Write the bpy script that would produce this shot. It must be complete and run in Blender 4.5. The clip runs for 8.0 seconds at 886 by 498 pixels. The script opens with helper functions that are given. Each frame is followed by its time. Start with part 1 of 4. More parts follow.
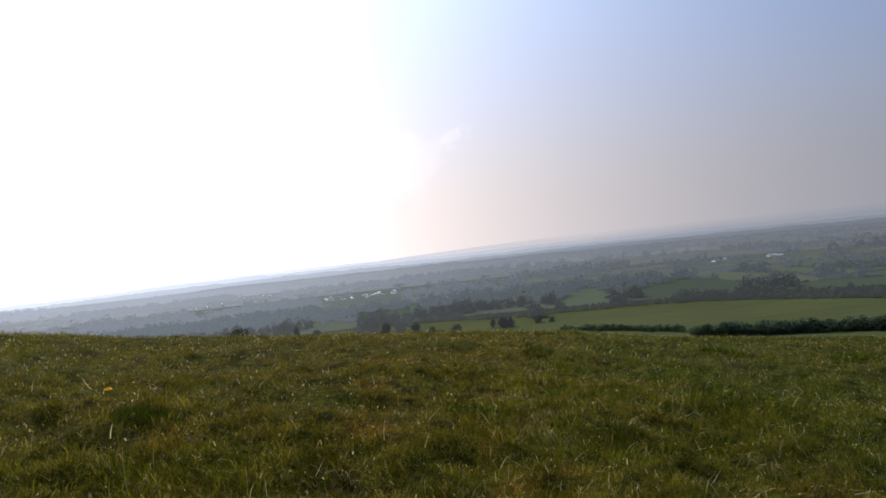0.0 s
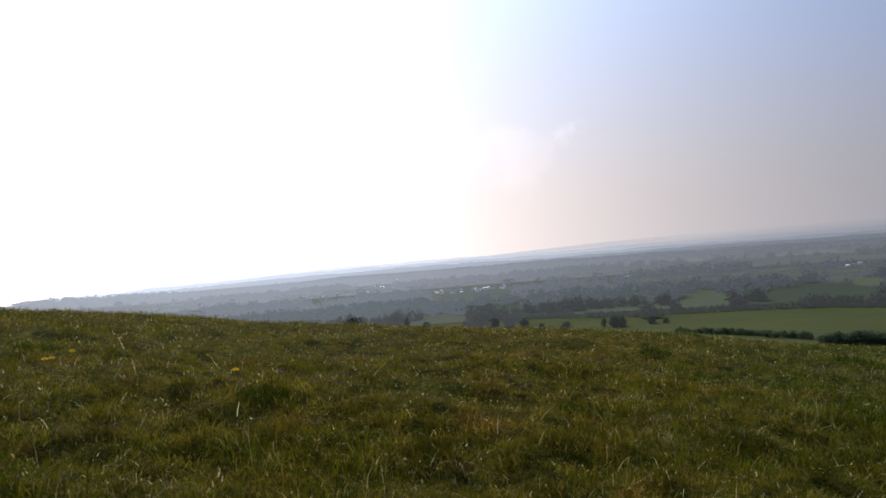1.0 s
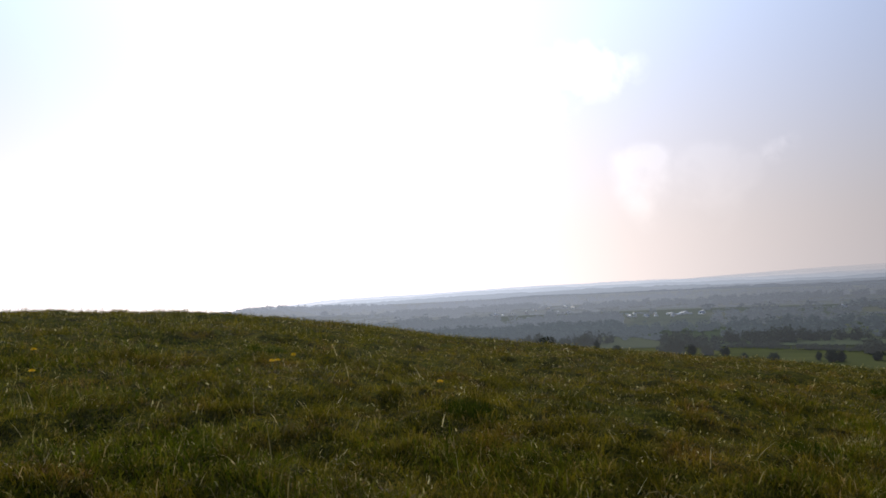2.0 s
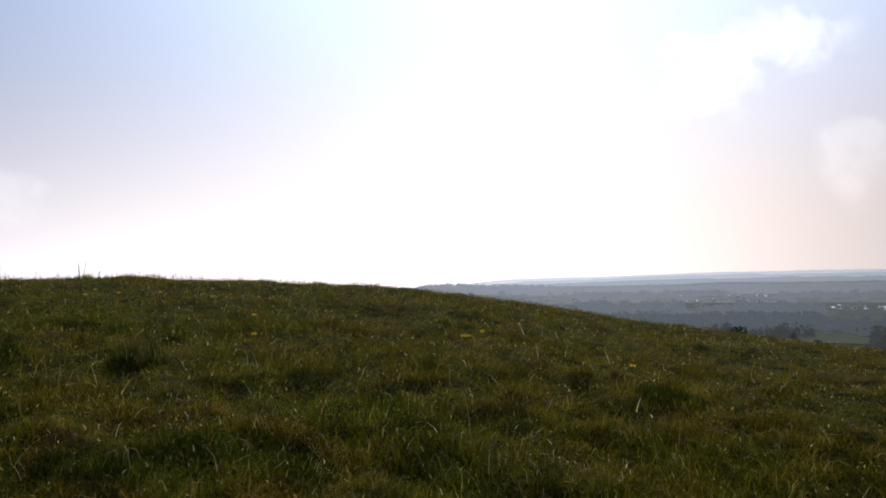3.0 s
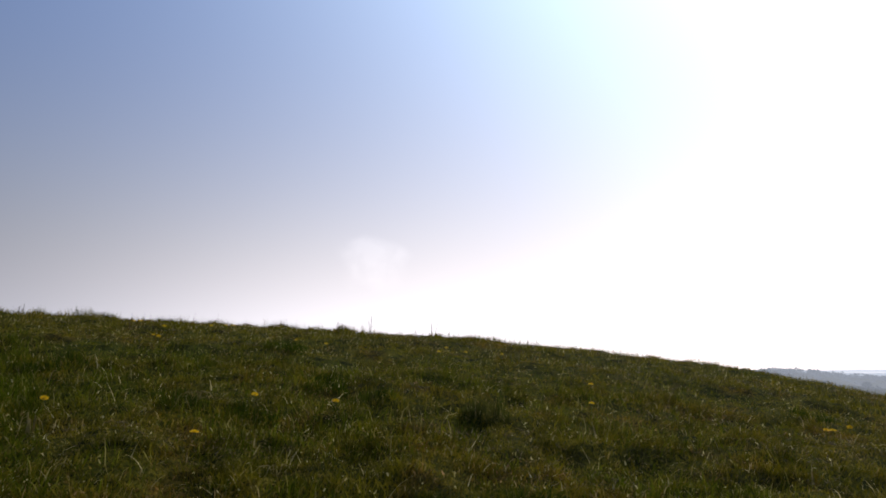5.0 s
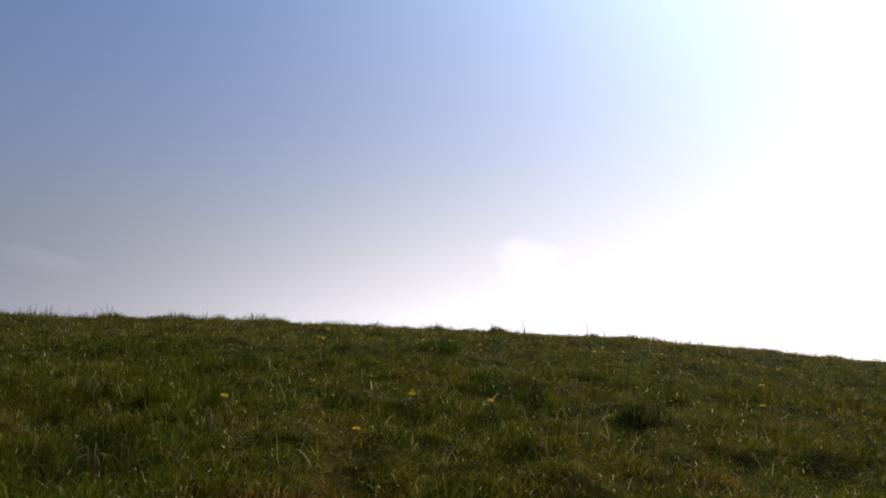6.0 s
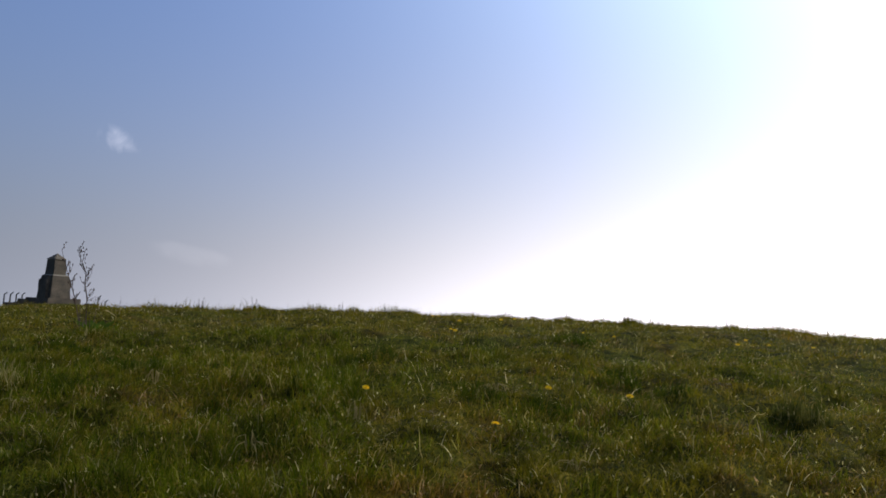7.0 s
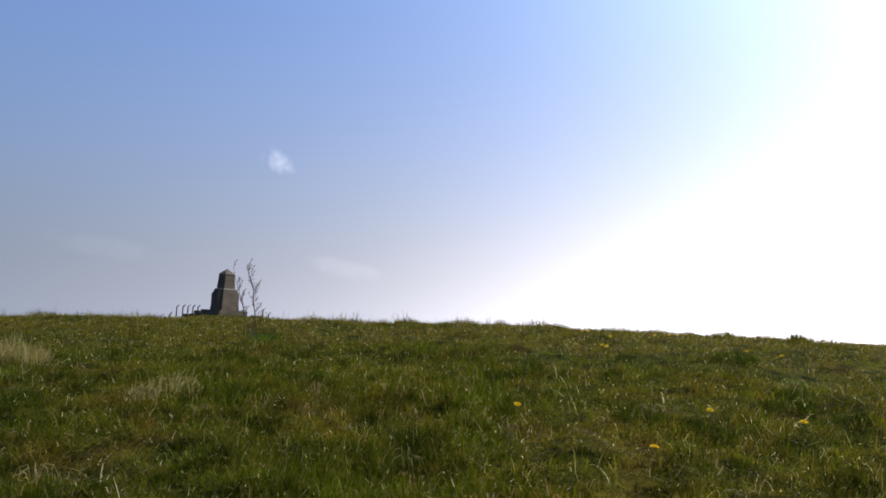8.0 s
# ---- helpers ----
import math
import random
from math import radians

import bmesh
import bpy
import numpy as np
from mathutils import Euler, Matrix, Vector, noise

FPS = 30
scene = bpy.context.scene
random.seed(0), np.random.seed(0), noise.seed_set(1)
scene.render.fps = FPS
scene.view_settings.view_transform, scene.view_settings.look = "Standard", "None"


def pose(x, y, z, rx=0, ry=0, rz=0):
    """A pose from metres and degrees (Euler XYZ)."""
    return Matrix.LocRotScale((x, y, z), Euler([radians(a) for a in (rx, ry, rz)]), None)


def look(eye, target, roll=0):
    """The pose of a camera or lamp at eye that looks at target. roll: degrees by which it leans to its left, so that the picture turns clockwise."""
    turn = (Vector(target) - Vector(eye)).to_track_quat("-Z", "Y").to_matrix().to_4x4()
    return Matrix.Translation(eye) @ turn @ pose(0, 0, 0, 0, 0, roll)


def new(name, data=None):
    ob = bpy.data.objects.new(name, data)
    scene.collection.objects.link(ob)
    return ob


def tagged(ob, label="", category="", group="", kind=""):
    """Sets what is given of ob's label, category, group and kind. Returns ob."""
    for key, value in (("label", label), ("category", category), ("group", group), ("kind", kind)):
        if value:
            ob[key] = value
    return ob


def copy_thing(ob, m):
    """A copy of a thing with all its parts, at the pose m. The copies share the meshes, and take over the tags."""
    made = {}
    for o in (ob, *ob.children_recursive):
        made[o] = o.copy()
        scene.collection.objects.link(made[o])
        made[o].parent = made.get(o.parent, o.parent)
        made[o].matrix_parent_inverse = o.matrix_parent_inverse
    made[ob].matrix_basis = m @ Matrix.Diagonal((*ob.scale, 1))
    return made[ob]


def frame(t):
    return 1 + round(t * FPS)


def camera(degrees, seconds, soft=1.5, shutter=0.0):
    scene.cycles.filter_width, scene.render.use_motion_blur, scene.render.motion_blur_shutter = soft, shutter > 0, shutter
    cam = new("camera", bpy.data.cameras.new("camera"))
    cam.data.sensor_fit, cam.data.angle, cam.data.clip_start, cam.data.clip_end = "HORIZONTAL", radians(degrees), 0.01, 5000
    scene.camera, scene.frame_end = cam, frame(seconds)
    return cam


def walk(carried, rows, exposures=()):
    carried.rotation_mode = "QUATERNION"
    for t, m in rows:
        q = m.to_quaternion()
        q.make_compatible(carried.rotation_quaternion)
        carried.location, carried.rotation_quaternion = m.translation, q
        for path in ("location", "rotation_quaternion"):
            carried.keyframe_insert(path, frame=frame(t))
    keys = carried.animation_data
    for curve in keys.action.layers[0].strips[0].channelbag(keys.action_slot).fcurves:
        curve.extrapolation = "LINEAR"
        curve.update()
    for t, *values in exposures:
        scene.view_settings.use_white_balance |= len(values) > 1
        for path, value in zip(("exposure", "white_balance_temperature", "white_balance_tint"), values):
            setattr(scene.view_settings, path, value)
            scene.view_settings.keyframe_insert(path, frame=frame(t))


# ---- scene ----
# ---- camera ----
cam = camera(62.8, 8.0, 1.75)
PATH = [
    (0, (-0.066, -0.107, 1.407), (-0.066, 9.893, 1.426), -5.91),
    (0.5, (-0.090, -0.109, 1.404), (-0.556, 9.880, 1.488), -4.88),
    (1, (-0.124, -0.062, 1.398), (-1.636, 9.823, 1.484), -4.49),
    (1.5, (-0.149, -0.044, 1.390), (-2.515, 9.668, 1.656), -3.68),
    (1.7, (-0.177, -0.055, 1.397), (-3.354, 9.417, 1.842), -3.26),
    (2.8, (-0.324, -0.166, 1.393), (-5.742, 8.234, 1.687), -1.71),
    (3, (-0.324, -0.169, 1.394), (-6.417, 7.754, 1.726), -1.09),
    (3.5, (-0.317, -0.175, 1.392), (-6.990, 7.257, 1.870), -1.25),
    (4, (-0.344, -0.217, 1.403), (-7.761, 6.456, 2.091), -0.40),
    (4.2, (-0.345, -0.232, 1.401), (-8.381, 5.657, 2.268), 0.35),
    (5.3, (-0.370, -0.266, 1.389), (-9.438, 3.774, 2.588), 2.74),
    (5.5, (-0.399, -0.234, 1.396), (-9.668, 3.339, 2.544), 2.32),
    (6, (-0.360, -0.237, 1.382), (-9.973, 2.269, 2.529), 2.29),
    (6.5, (-0.384, -0.280, 1.390), (-10.191, 1.293, 2.553), 2.11),
    (7, (-0.391, -0.301, 1.411), (-10.312, 0.530, 2.352), 2.25),
    (7.5, (-0.395, -0.319, 1.420), (-10.322, -0.816, 2.519), 2.37),
    (8, (-0.398, -0.338, 1.434), (-10.277, -1.501, 2.464), 2.72),]
walk(cam, [(t, look(eye, target, roll)) for t, eye, target, roll in PATH],
     [(0, 0.06), (0.5, 0.02), (1.5, -0.2), (3, -0.57), (3.5, -0.55), (4, -0.5), (5.5, -0.44), (6.5, -0.14), (7, 0.04), (8, 0.47)])

# ---- world, sun ----
SUN_AZ, SUN_EL = 35.0, 42.0          # degrees to the left of +y, and up


def heading(az, el=0.0):
    a, e = radians(az), radians(el)
    return Vector((-math.sin(a) * math.cos(e), math.cos(a) * math.cos(e), math.sin(e)))


world = bpy.data.worlds.new("sky")
scene.world = world
world.use_nodes = True
wn, wl = world.node_tree.nodes, world.node_tree.links
sky = wn.new("ShaderNodeTexSky")
sky.sky_type, sky.sun_disc = "NISHITA", False
sky.sun_elevation, sky.sun_rotation = radians(SUN_EL), radians(-SUN_AZ)
sky.altitude, sky.air_density, sky.dust_density, sky.ozone_density = 150, 1.0, 2.0, 3.0


def wmath(how, a, b=0.0, clamp=False):
    n = wn.new("ShaderNodeMath")
    n.operation, n.use_clamp = how, clamp
    for key, v in ((0, a), (1, b)):
        if isinstance(v, bpy.types.NodeSocket):
            wl.new(v, n.inputs[key])
        else:
            n.inputs[key].default_value = v
    return n.outputs[0]


def wvec(how, a, b=(0, 0, 0), out=0):
    n = wn.new("ShaderNodeVectorMath")
    n.operation = how
    for key, v in ((0, a), (1, b)):
        if isinstance(v, bpy.types.NodeSocket):
            wl.new(v, n.inputs[key])
        else:
            n.inputs[key].default_value = v
    return n.outputs[out]


# hazy air: the share of haze grows towards the horizon, and it scatters most light below the sun
GLOW_AZ = 29.0
way = wn.new("ShaderNodeTexCoord").outputs["Generated"]
split = wn.new("ShaderNodeSeparateXYZ")
wl.new(way, split.inputs[0])
height = wmath("MAXIMUM", split.outputs[2], 0.0)
hazy = wmath("SUBTRACT", 1.0, wmath("POWER", 2.718, wmath("DIVIDE", -0.39, wmath("ADD", height, 0.03))))
scattered = wmath("DIVIDE", 0.717, wmath("POWER", wmath("SUBTRACT", 1.283, wmath("MULTIPLY", wvec("DOT_PRODUCT", way, heading(GLOW_AZ), 1), 1.064)), 1.5))
haze = wvec("ADD", wvec("MULTIPLY", (0.258, 0.215, 0.192), scattered), (0.052, 0.102, 0.175))
# the broad bright veil round the sun
halo = wmath("POWER", wmath("MAXIMUM", wvec("DOT_PRODUCT", way, heading(GLOW_AZ, SUN_EL), 1), 0.0), 5.65)
veil = wvec("MULTIPLY", (2.0, 2.4, 2.68), halo)
# low band of milky air over the hill
low = wmath("MULTIPLY", wmath("POWER", 2.718, wmath("MULTIPLY", height, -6.3)), wmath("POWER", wmath("MAXIMUM", wvec("DOT_PRODUCT", way, heading(63), 1), 0.0), 8.0))
wide_low = wmath("MULTIPLY", wmath("POWER", 2.718, wmath("MULTIPLY", height, -5.5)), wmath("POWER", wmath("MAXIMUM", wvec("DOT_PRODUCT", way, heading(103), 1), 0.0), 5.0))
band = wvec("ADD", wvec("MULTIPLY", (1.08, 1.03, 1.1), low), wvec("MULTIPLY", (0.148, 0.142, 0.16), wide_low))

# a few thin clouds: azimuth, elevation, half width and half height in degrees, tilt, strength, and how far they trail off below
CLOUDS = [(-1.6, 8.9, 1.9, 0.9, 25, 0.08, 1.6), (1.2, 7.6, 2.8, 1.3, 15, 0.035, 2.0),
          (11.6, 16.4, 5.0, 2.1, -8, 0.2, 1.5), (17.0, 15.4, 5.5, 2.4, -6, 0.14, 2.2), (7.8, 9.0, 2.8, 1.5, 0, 0.1, 4.0), (3.2, 8.6, 3.4, 1.6, 6, 0.05, 4.0),
          (68.7, 6.6, 3.4, 1.3, -9, 0.16, 3.0),
          (109.9, 11.8, 1.75, 0.95, -30, 0.46, 1.3), (104.4, 4.1, 3.4, 0.75, -9, 0.1, 1.6), (122, 4.6, 4.0, 0.8, -6, 0.06, 1.5)]
ragged = wn.new("ShaderNodeTexNoise")
ragged.inputs["Scale"].default_value, ragged.inputs["Detail"].default_value, ragged.inputs["Distortion"].default_value = 24, 6, 0.2
wl.new(way, ragged.inputs["Vector"])
tatter = wmath("MULTIPLY", wmath("SUBTRACT", ragged.outputs["Fac"], 0.5), 3.2)
wispy = wn.new("ShaderNodeTexNoise")
wispy.inputs["Scale"].default_value, wispy.inputs["Detail"].default_value, wispy.inputs["Distortion"].default_value = 62, 5, 0.4
wl.new(way, wispy.inputs["Vector"])
wisps = wmath("MULTIPLY", wmath("SUBTRACT", wispy.outputs["Fac"], 0.5), 3.4)
cover = None
for az, el, wide, high_, tilt_, strong, trail in CLOUDS:
    mid_, right_ = heading(az, el), heading(az - 90)
    up_ = right_.cross(mid_)
    c_, s_ = math.cos(radians(tilt_)), math.sin(radians(tilt_))
    u = wmath("DIVIDE", wvec("DOT_PRODUCT", way, right_ * c_ + up_ * s_, 1), radians(wide))
    v = wmath("DIVIDE", wvec("DOT_PRODUCT", wvec("SUBTRACT", way, mid_), up_ * c_ - right_ * s_, 1), radians(high_))
    v = wmath("ADD", wmath("MAXIMUM", v, 0.0), wmath("DIVIDE", wmath("MINIMUM", v, 0.0), trail))
    near_it = wmath("SUBTRACT", 1.0, wmath("POWER", wmath("ADD", wmath("MULTIPLY", u, u), wmath("MULTIPLY", v, v)), 0.5))
    front_ = wmath("GREATER_THAN", wvec("DOT_PRODUCT", way, mid_, 1), 0.5)
    puff = wmath("MULTIPLY", wmath("MULTIPLY", wmath("ADD", near_it, tatter if wide > 3.5 else wisps if wide < 2 else wmath("MULTIPLY", tatter, 0.6)), 0.8 if wide < 2 else 1.6, True), wmath("MULTIPLY", near_it, 1.8 if wide < 2 else 2.5, True))
    puff = wmath("MULTIPLY", wmath("MULTIPLY", puff, strong), front_)
    cover = puff if cover is None else wmath("MAXIMUM", cover, puff)
cloud = wvec("MULTIPLY", wvec("ADD", wvec("MULTIPLY", (0.34, 0.315, 0.31), scattered), (0.16, 0.15, 0.16)), cover)

clear = wn["Background"]
clear.inputs["Strength"].default_value = 0.128
thin = wmath("SUBTRACT", 1.0, hazy)
wl.new(wvec("MULTIPLY", wvec("MULTIPLY", sky.outputs["Color"], (0.5, 1.0, 1.66)), thin), clear.inputs["Color"])
air = wn.new("ShaderNodeBackground")
wl.new(wvec("ADD", wvec("ADD", wvec("MULTIPLY", veil, thin), wvec("MULTIPLY", haze, hazy)), wvec("ADD", band, cloud)), air.inputs["Color"])
both = wn.new("ShaderNodeAddShader")
wl.new(clear.outputs[0], both.inputs[0])
wl.new(air.outputs[0], both.inputs[1])
wl.new(both.outputs[0], wn["World Output"].inputs["Surface"])

sun = new("sun", bpy.data.lights.new("sun", "SUN"))
sun.data.energy, sun.data.angle, sun.data.color = 3.0, radians(0.6), (1.0, 0.93, 0.8)
sun.matrix_world = look(heading(SUN_AZ, SUN_EL) * 50, (0, 0, 0))


# ---- helpers of this scene ----
def mesh_object(name, verts, faces, material, parent=None, label="", smooth=False):
    """A mesh object from arrays; all faces have the same number of corners."""
    me = bpy.data.meshes.new(name)
    verts, faces = np.asarray(verts, np.float32), np.asarray(faces, np.int32)
    me.vertices.add(len(verts))
    me.vertices.foreach_set("co", verts.ravel())
    me.loops.add(faces.size)
    me.loops.foreach_set("vertex_index", faces.ravel())
    me.polygons.add(len(faces))
    me.polygons.foreach_set("loop_start", np.arange(0, faces.size, faces.shape[1], dtype=np.int32))
    me.polygons.foreach_set("use_smooth", np.full(len(faces), smooth))
    me.update(calc_edges=True)
    me.materials.append(material)
    ob = new(name, me)
    if parent:
        ob.parent = parent
    if label:
        ob["label"] = label
    return ob


def part(name, bm, material, parent=None, label="", smooth=False):
    me = bpy.data.meshes.new(name)
    bmesh.ops.recalc_face_normals(bm, faces=bm.faces)
    for f in bm.faces:
        f.smooth = smooth
    bm.to_mesh(me)
    bm.free()
    me.materials.append(material)
    ob = new(name, me)
    if parent:
        ob.parent = parent
    if label:
        ob["label"] = label
    return ob


def thing(name, place, label, category, group=""):
    ob = new(name)
    ob.location = place
    return tagged(ob, label, category, group)


def lattice(n, seed):
    return np.random.default_rng(seed).random((n, n))


LATTICE = lattice(256, 5)


def value_noise(x, y):
    """Smooth noise, 0 to 1, with cells 1 wide."""
    xi, yi = np.floor(x).astype(int), np.floor(y).astype(int)
    u, v = x - xi, y - yi
    u, v = u * u * (3 - 2 * u), v * v * (3 - 2 * v)
    at = lambda i, j: LATTICE[i % 256, j % 256]
    return (at(xi, yi) * (1 - u) + at(xi + 1, yi) * u) * (1 - v) + (at(xi, yi + 1) * (1 - u) + at(xi + 1, yi + 1) * u) * v


def smooth_step(a, b, x):
    t = np.clip((x - a) / (b - a), 0, 1)
    return t * t * (3 - 2 * t)


# ---- the lie of the land ----
EYE_UP = 1.4
CREST_AZ = [-180, -120, -60, -31, -17, -9, 0, 9, 18, 24, 31, 38, 45, 55, 65, 78, 88, 96, 105, 113, 121, 128, 150, 180]
CREST_EL = [-5, -7, -9.4, -9.1, -8.4, -7.5, -6.65, -6.0, -5.0, -4.1, -2.9, -1.85, -1.1, -0.5, -0.15, 0.06, 0.03, -0.1, -0.25, -0.35, -0.65, -0.9, -3, -5]
MONUMENT_AZ, MONUMENT_R = 113.2, 75.0
FLOOR = -65.0


def hummocks(x, y):
    """Uneven turf."""
    return 0.13 * (value_noise(x / 1.4 + 7, y / 1.4) - 0.5) + 0.11 * (value_noise(x / 0.5, y / 0.5 + 3) - 0.5) + 0.08 * (value_noise(x / 0.24, y / 0.24) - 0.5) + 0.04 * (value_noise(x / 0.12, y / 0.12 + 8) - 0.5)


def land(x, y):
    """Height of the ground, for arrays of x and y."""
    x, y = np.asarray(x, float), np.asarray(y, float)
    r, az = np.hypot(x, y), np.degrees(np.arctan2(-x, y))
    tilt = (0.155 * np.sin(np.radians(az)) + 0.02 * np.cos(np.radians(az)))
    tilt = np.where((az > 128) | (az < -31), np.maximum(tilt, -0.1), tilt)
    el = sum(np.interp((az + d + 180) % 360 - 180, CREST_AZ, CREST_EL) for d in (-3, -1, 0, 1, 3)) / 5
    el = np.tan(np.radians(el))
    fall = np.maximum(tilt - el, 0.06)
    bend = fall ** 2 / (2 * EYE_UP)
    crest = np.sqrt(2 * EYE_UP / bend)
    near = tilt * r - bend * r * r / 2
    # beyond the brow the hill goes on falling, slowly on the summit's side
    summit = np.exp(-(((az - 112) / 45) ** 2))
    q = 0.0045 * (1 - summit) + 0.0005 * summit
    past = np.maximum(r - crest, 0)
    steep = np.maximum((el + 0.32) / q, 1)
    p = np.minimum(past, steep)
    outer = tilt * crest - bend * crest ** 2 / 2 + el * past - q * p * p / 2 - q * p * (past - p)
    mx, my = heading(MONUMENT_AZ)[0] * MONUMENT_R, heading(MONUMENT_AZ)[1] * MONUMENT_R
    outer = outer + 1.15 * np.exp(-((x - mx) ** 2 + (y - my) ** 2) / 100.0) * (r > crest)
    hill = np.where(r < crest, near, outer)
    level = np.interp(az, [-180, 16, 22, 30, 36, 40, 50, 70, 180], [-0.8, -0.8, -0.95, -1.05, -1.3, -1.4, -1.6, -1.9, -1.9])
    back = np.interp(az, [38, 70, 180], [0, 70, 70])
    bottom = (FLOOR - back) * (1 - smooth_step(2300, 4900, r)) + np.tan(np.radians(level)) * 4900 * smooth_step(2300, 4900, r)
    bottom = bottom + 5 * (value_noise(x / 420 + 9, y / 420) - 0.5) * smooth_step(700, 1100, r)
    bottom = bottom + 20 * np.exp(-(((az - 38) / 9) ** 2) - ((r - 2200) / 300) ** 2)
    bottom = bottom + 10 * np.exp(-(((az - 9) / 12) ** 2) - ((r - 2900) / 300) ** 2)
    k = 5.0
    d = np.clip((bottom - hill) / k, -30, 30)
    z = np.where(d > 20, bottom, hill + k * np.log1p(np.exp(d)))
    z = np.where(r < 60, hill, z)
    return z + hummocks(x, y) * (1 - smooth_step(22, 40, r))


def on_land(az, r):
    v = heading(az) * r
    return Vector((v.x, v.y, float(land(v.x, v.y))))


def in_valley(az, el):
    """The place on the valley floor that lies el degrees below the level."""
    return on_land(az, (1.4 - FLOOR) / math.tan(radians(el)))


# ---- materials ----
def material(name, rough=0.8, spec=0.3):
    m = bpy.data.materials.new(name)
    m.use_nodes = True
    b = m.node_tree.nodes["Principled BSDF"]
    b.inputs["Roughness"].default_value = rough
    b.inputs["Specular IOR Level"].default_value = spec
    return m, m.node_tree.nodes, m.node_tree.links, b


def noise_tex(nodes, links, scale, detail=3.0, coords="Object"):
    tc, n = nodes.new("ShaderNodeTexCoord"), nodes.new("ShaderNodeTexNoise")
    n.inputs["Scale"].default_value, n.inputs["Detail"].default_value = scale, detail
    links.new(tc.outputs[coords], n.inputs["Vector"])
    return n.outputs["Fac"]


def ramp(nodes, links, fac, stops):
    r = nodes.new("ShaderNodeValToRGB")
    e = r.color_ramp.elements
    while len(e) < len(stops):
        e.new(0.5)
    for s, (at, c) in zip(e, stops):
        s.position, s.color = at, (*c, 1)
    links.new(fac, r.inputs["Fac"])
    return r.outputs["Color"]


def mix(nodes, links, fac, a, b, how="MIX"):
    m = nodes.new("ShaderNodeMix")
    m.data_type, m.blend_type = "RGBA", how
    for key, v in ((0, fac), (6, a), (7, b)):
        if isinstance(v, bpy.types.NodeSocket):
            links.new(v, m.inputs[key])
        elif key == 0:
            m.inputs[0].default_value = v
        else:
            m.inputs[key].default_value = (*v, 1)
    return m.outputs[2]


def bump(nodes, links, fac, bsdf, strength=0.4, distance=0.02):
    b = nodes.new("ShaderNodeBump")
    b.inputs["Strength"].default_value, b.inputs["Distance"].default_value = strength, distance
    links.new(fac, b.inputs["Height"])
    links.new(b.outputs["Normal"], bsdf.inputs["Normal"])


def island(nodes):
    return nodes.new("ShaderNodeNewGeometry").outputs["Random Per Island"]


def worn(n, l):
    """Lush, dry and trodden patches of a pasture, at three scales; the sward is drier towards the open side."""
    big = ramp(n, l, noise_tex(n, l, 0.7, 3), [(0.32, (0.76, 0.86, 0.8)), (0.5, (1.0, 1.0, 1)), (0.68, (1.1, 1.03, 1.0))])
    small = ramp(n, l, noise_tex(n, l, 3.6, 5), [(0.34, (0.42, 0.46, 0.44)), (0.5, (1.02, 1.02, 1)), (0.66, (1.36, 1.34, 1.3))])
    litter = ramp(n, l, noise_tex(n, l, 1.9, 6), [(0.5, (1, 1, 1)), (0.58, (1.02, 0.95, 1.05)), (0.66, (1.1, 0.88, 1.25))])
    place = n.new("ShaderNodeSeparateXYZ")
    l.new(n.new("ShaderNodeNewGeometry").outputs["Position"], place.inputs[0])
    side = n.new("ShaderNodeMapRange")
    l.new(place.outputs[0], side.inputs["Value"])
    side.inputs["From Min"].default_value, side.inputs["From Max"].default_value = -7.0, 3.0
    dry = ramp(n, l, side.outputs[0], [(0.0, (1.08, 1.0, 0.92)), (0.4, (1.14, 1.0, 0.93)), (0.68, (1.26, 1.05, 0.96)), (0.82, (1.22, 1.07, 0.96)), (1.0, (0.98, 1.02, 0.98))])
    return mix(n, l, 1.0, mix(n, l, 1.0, mix(n, l, 1.0, big, small, "MULTIPLY"), litter, "MULTIPLY"), dry, "MULTIPLY")


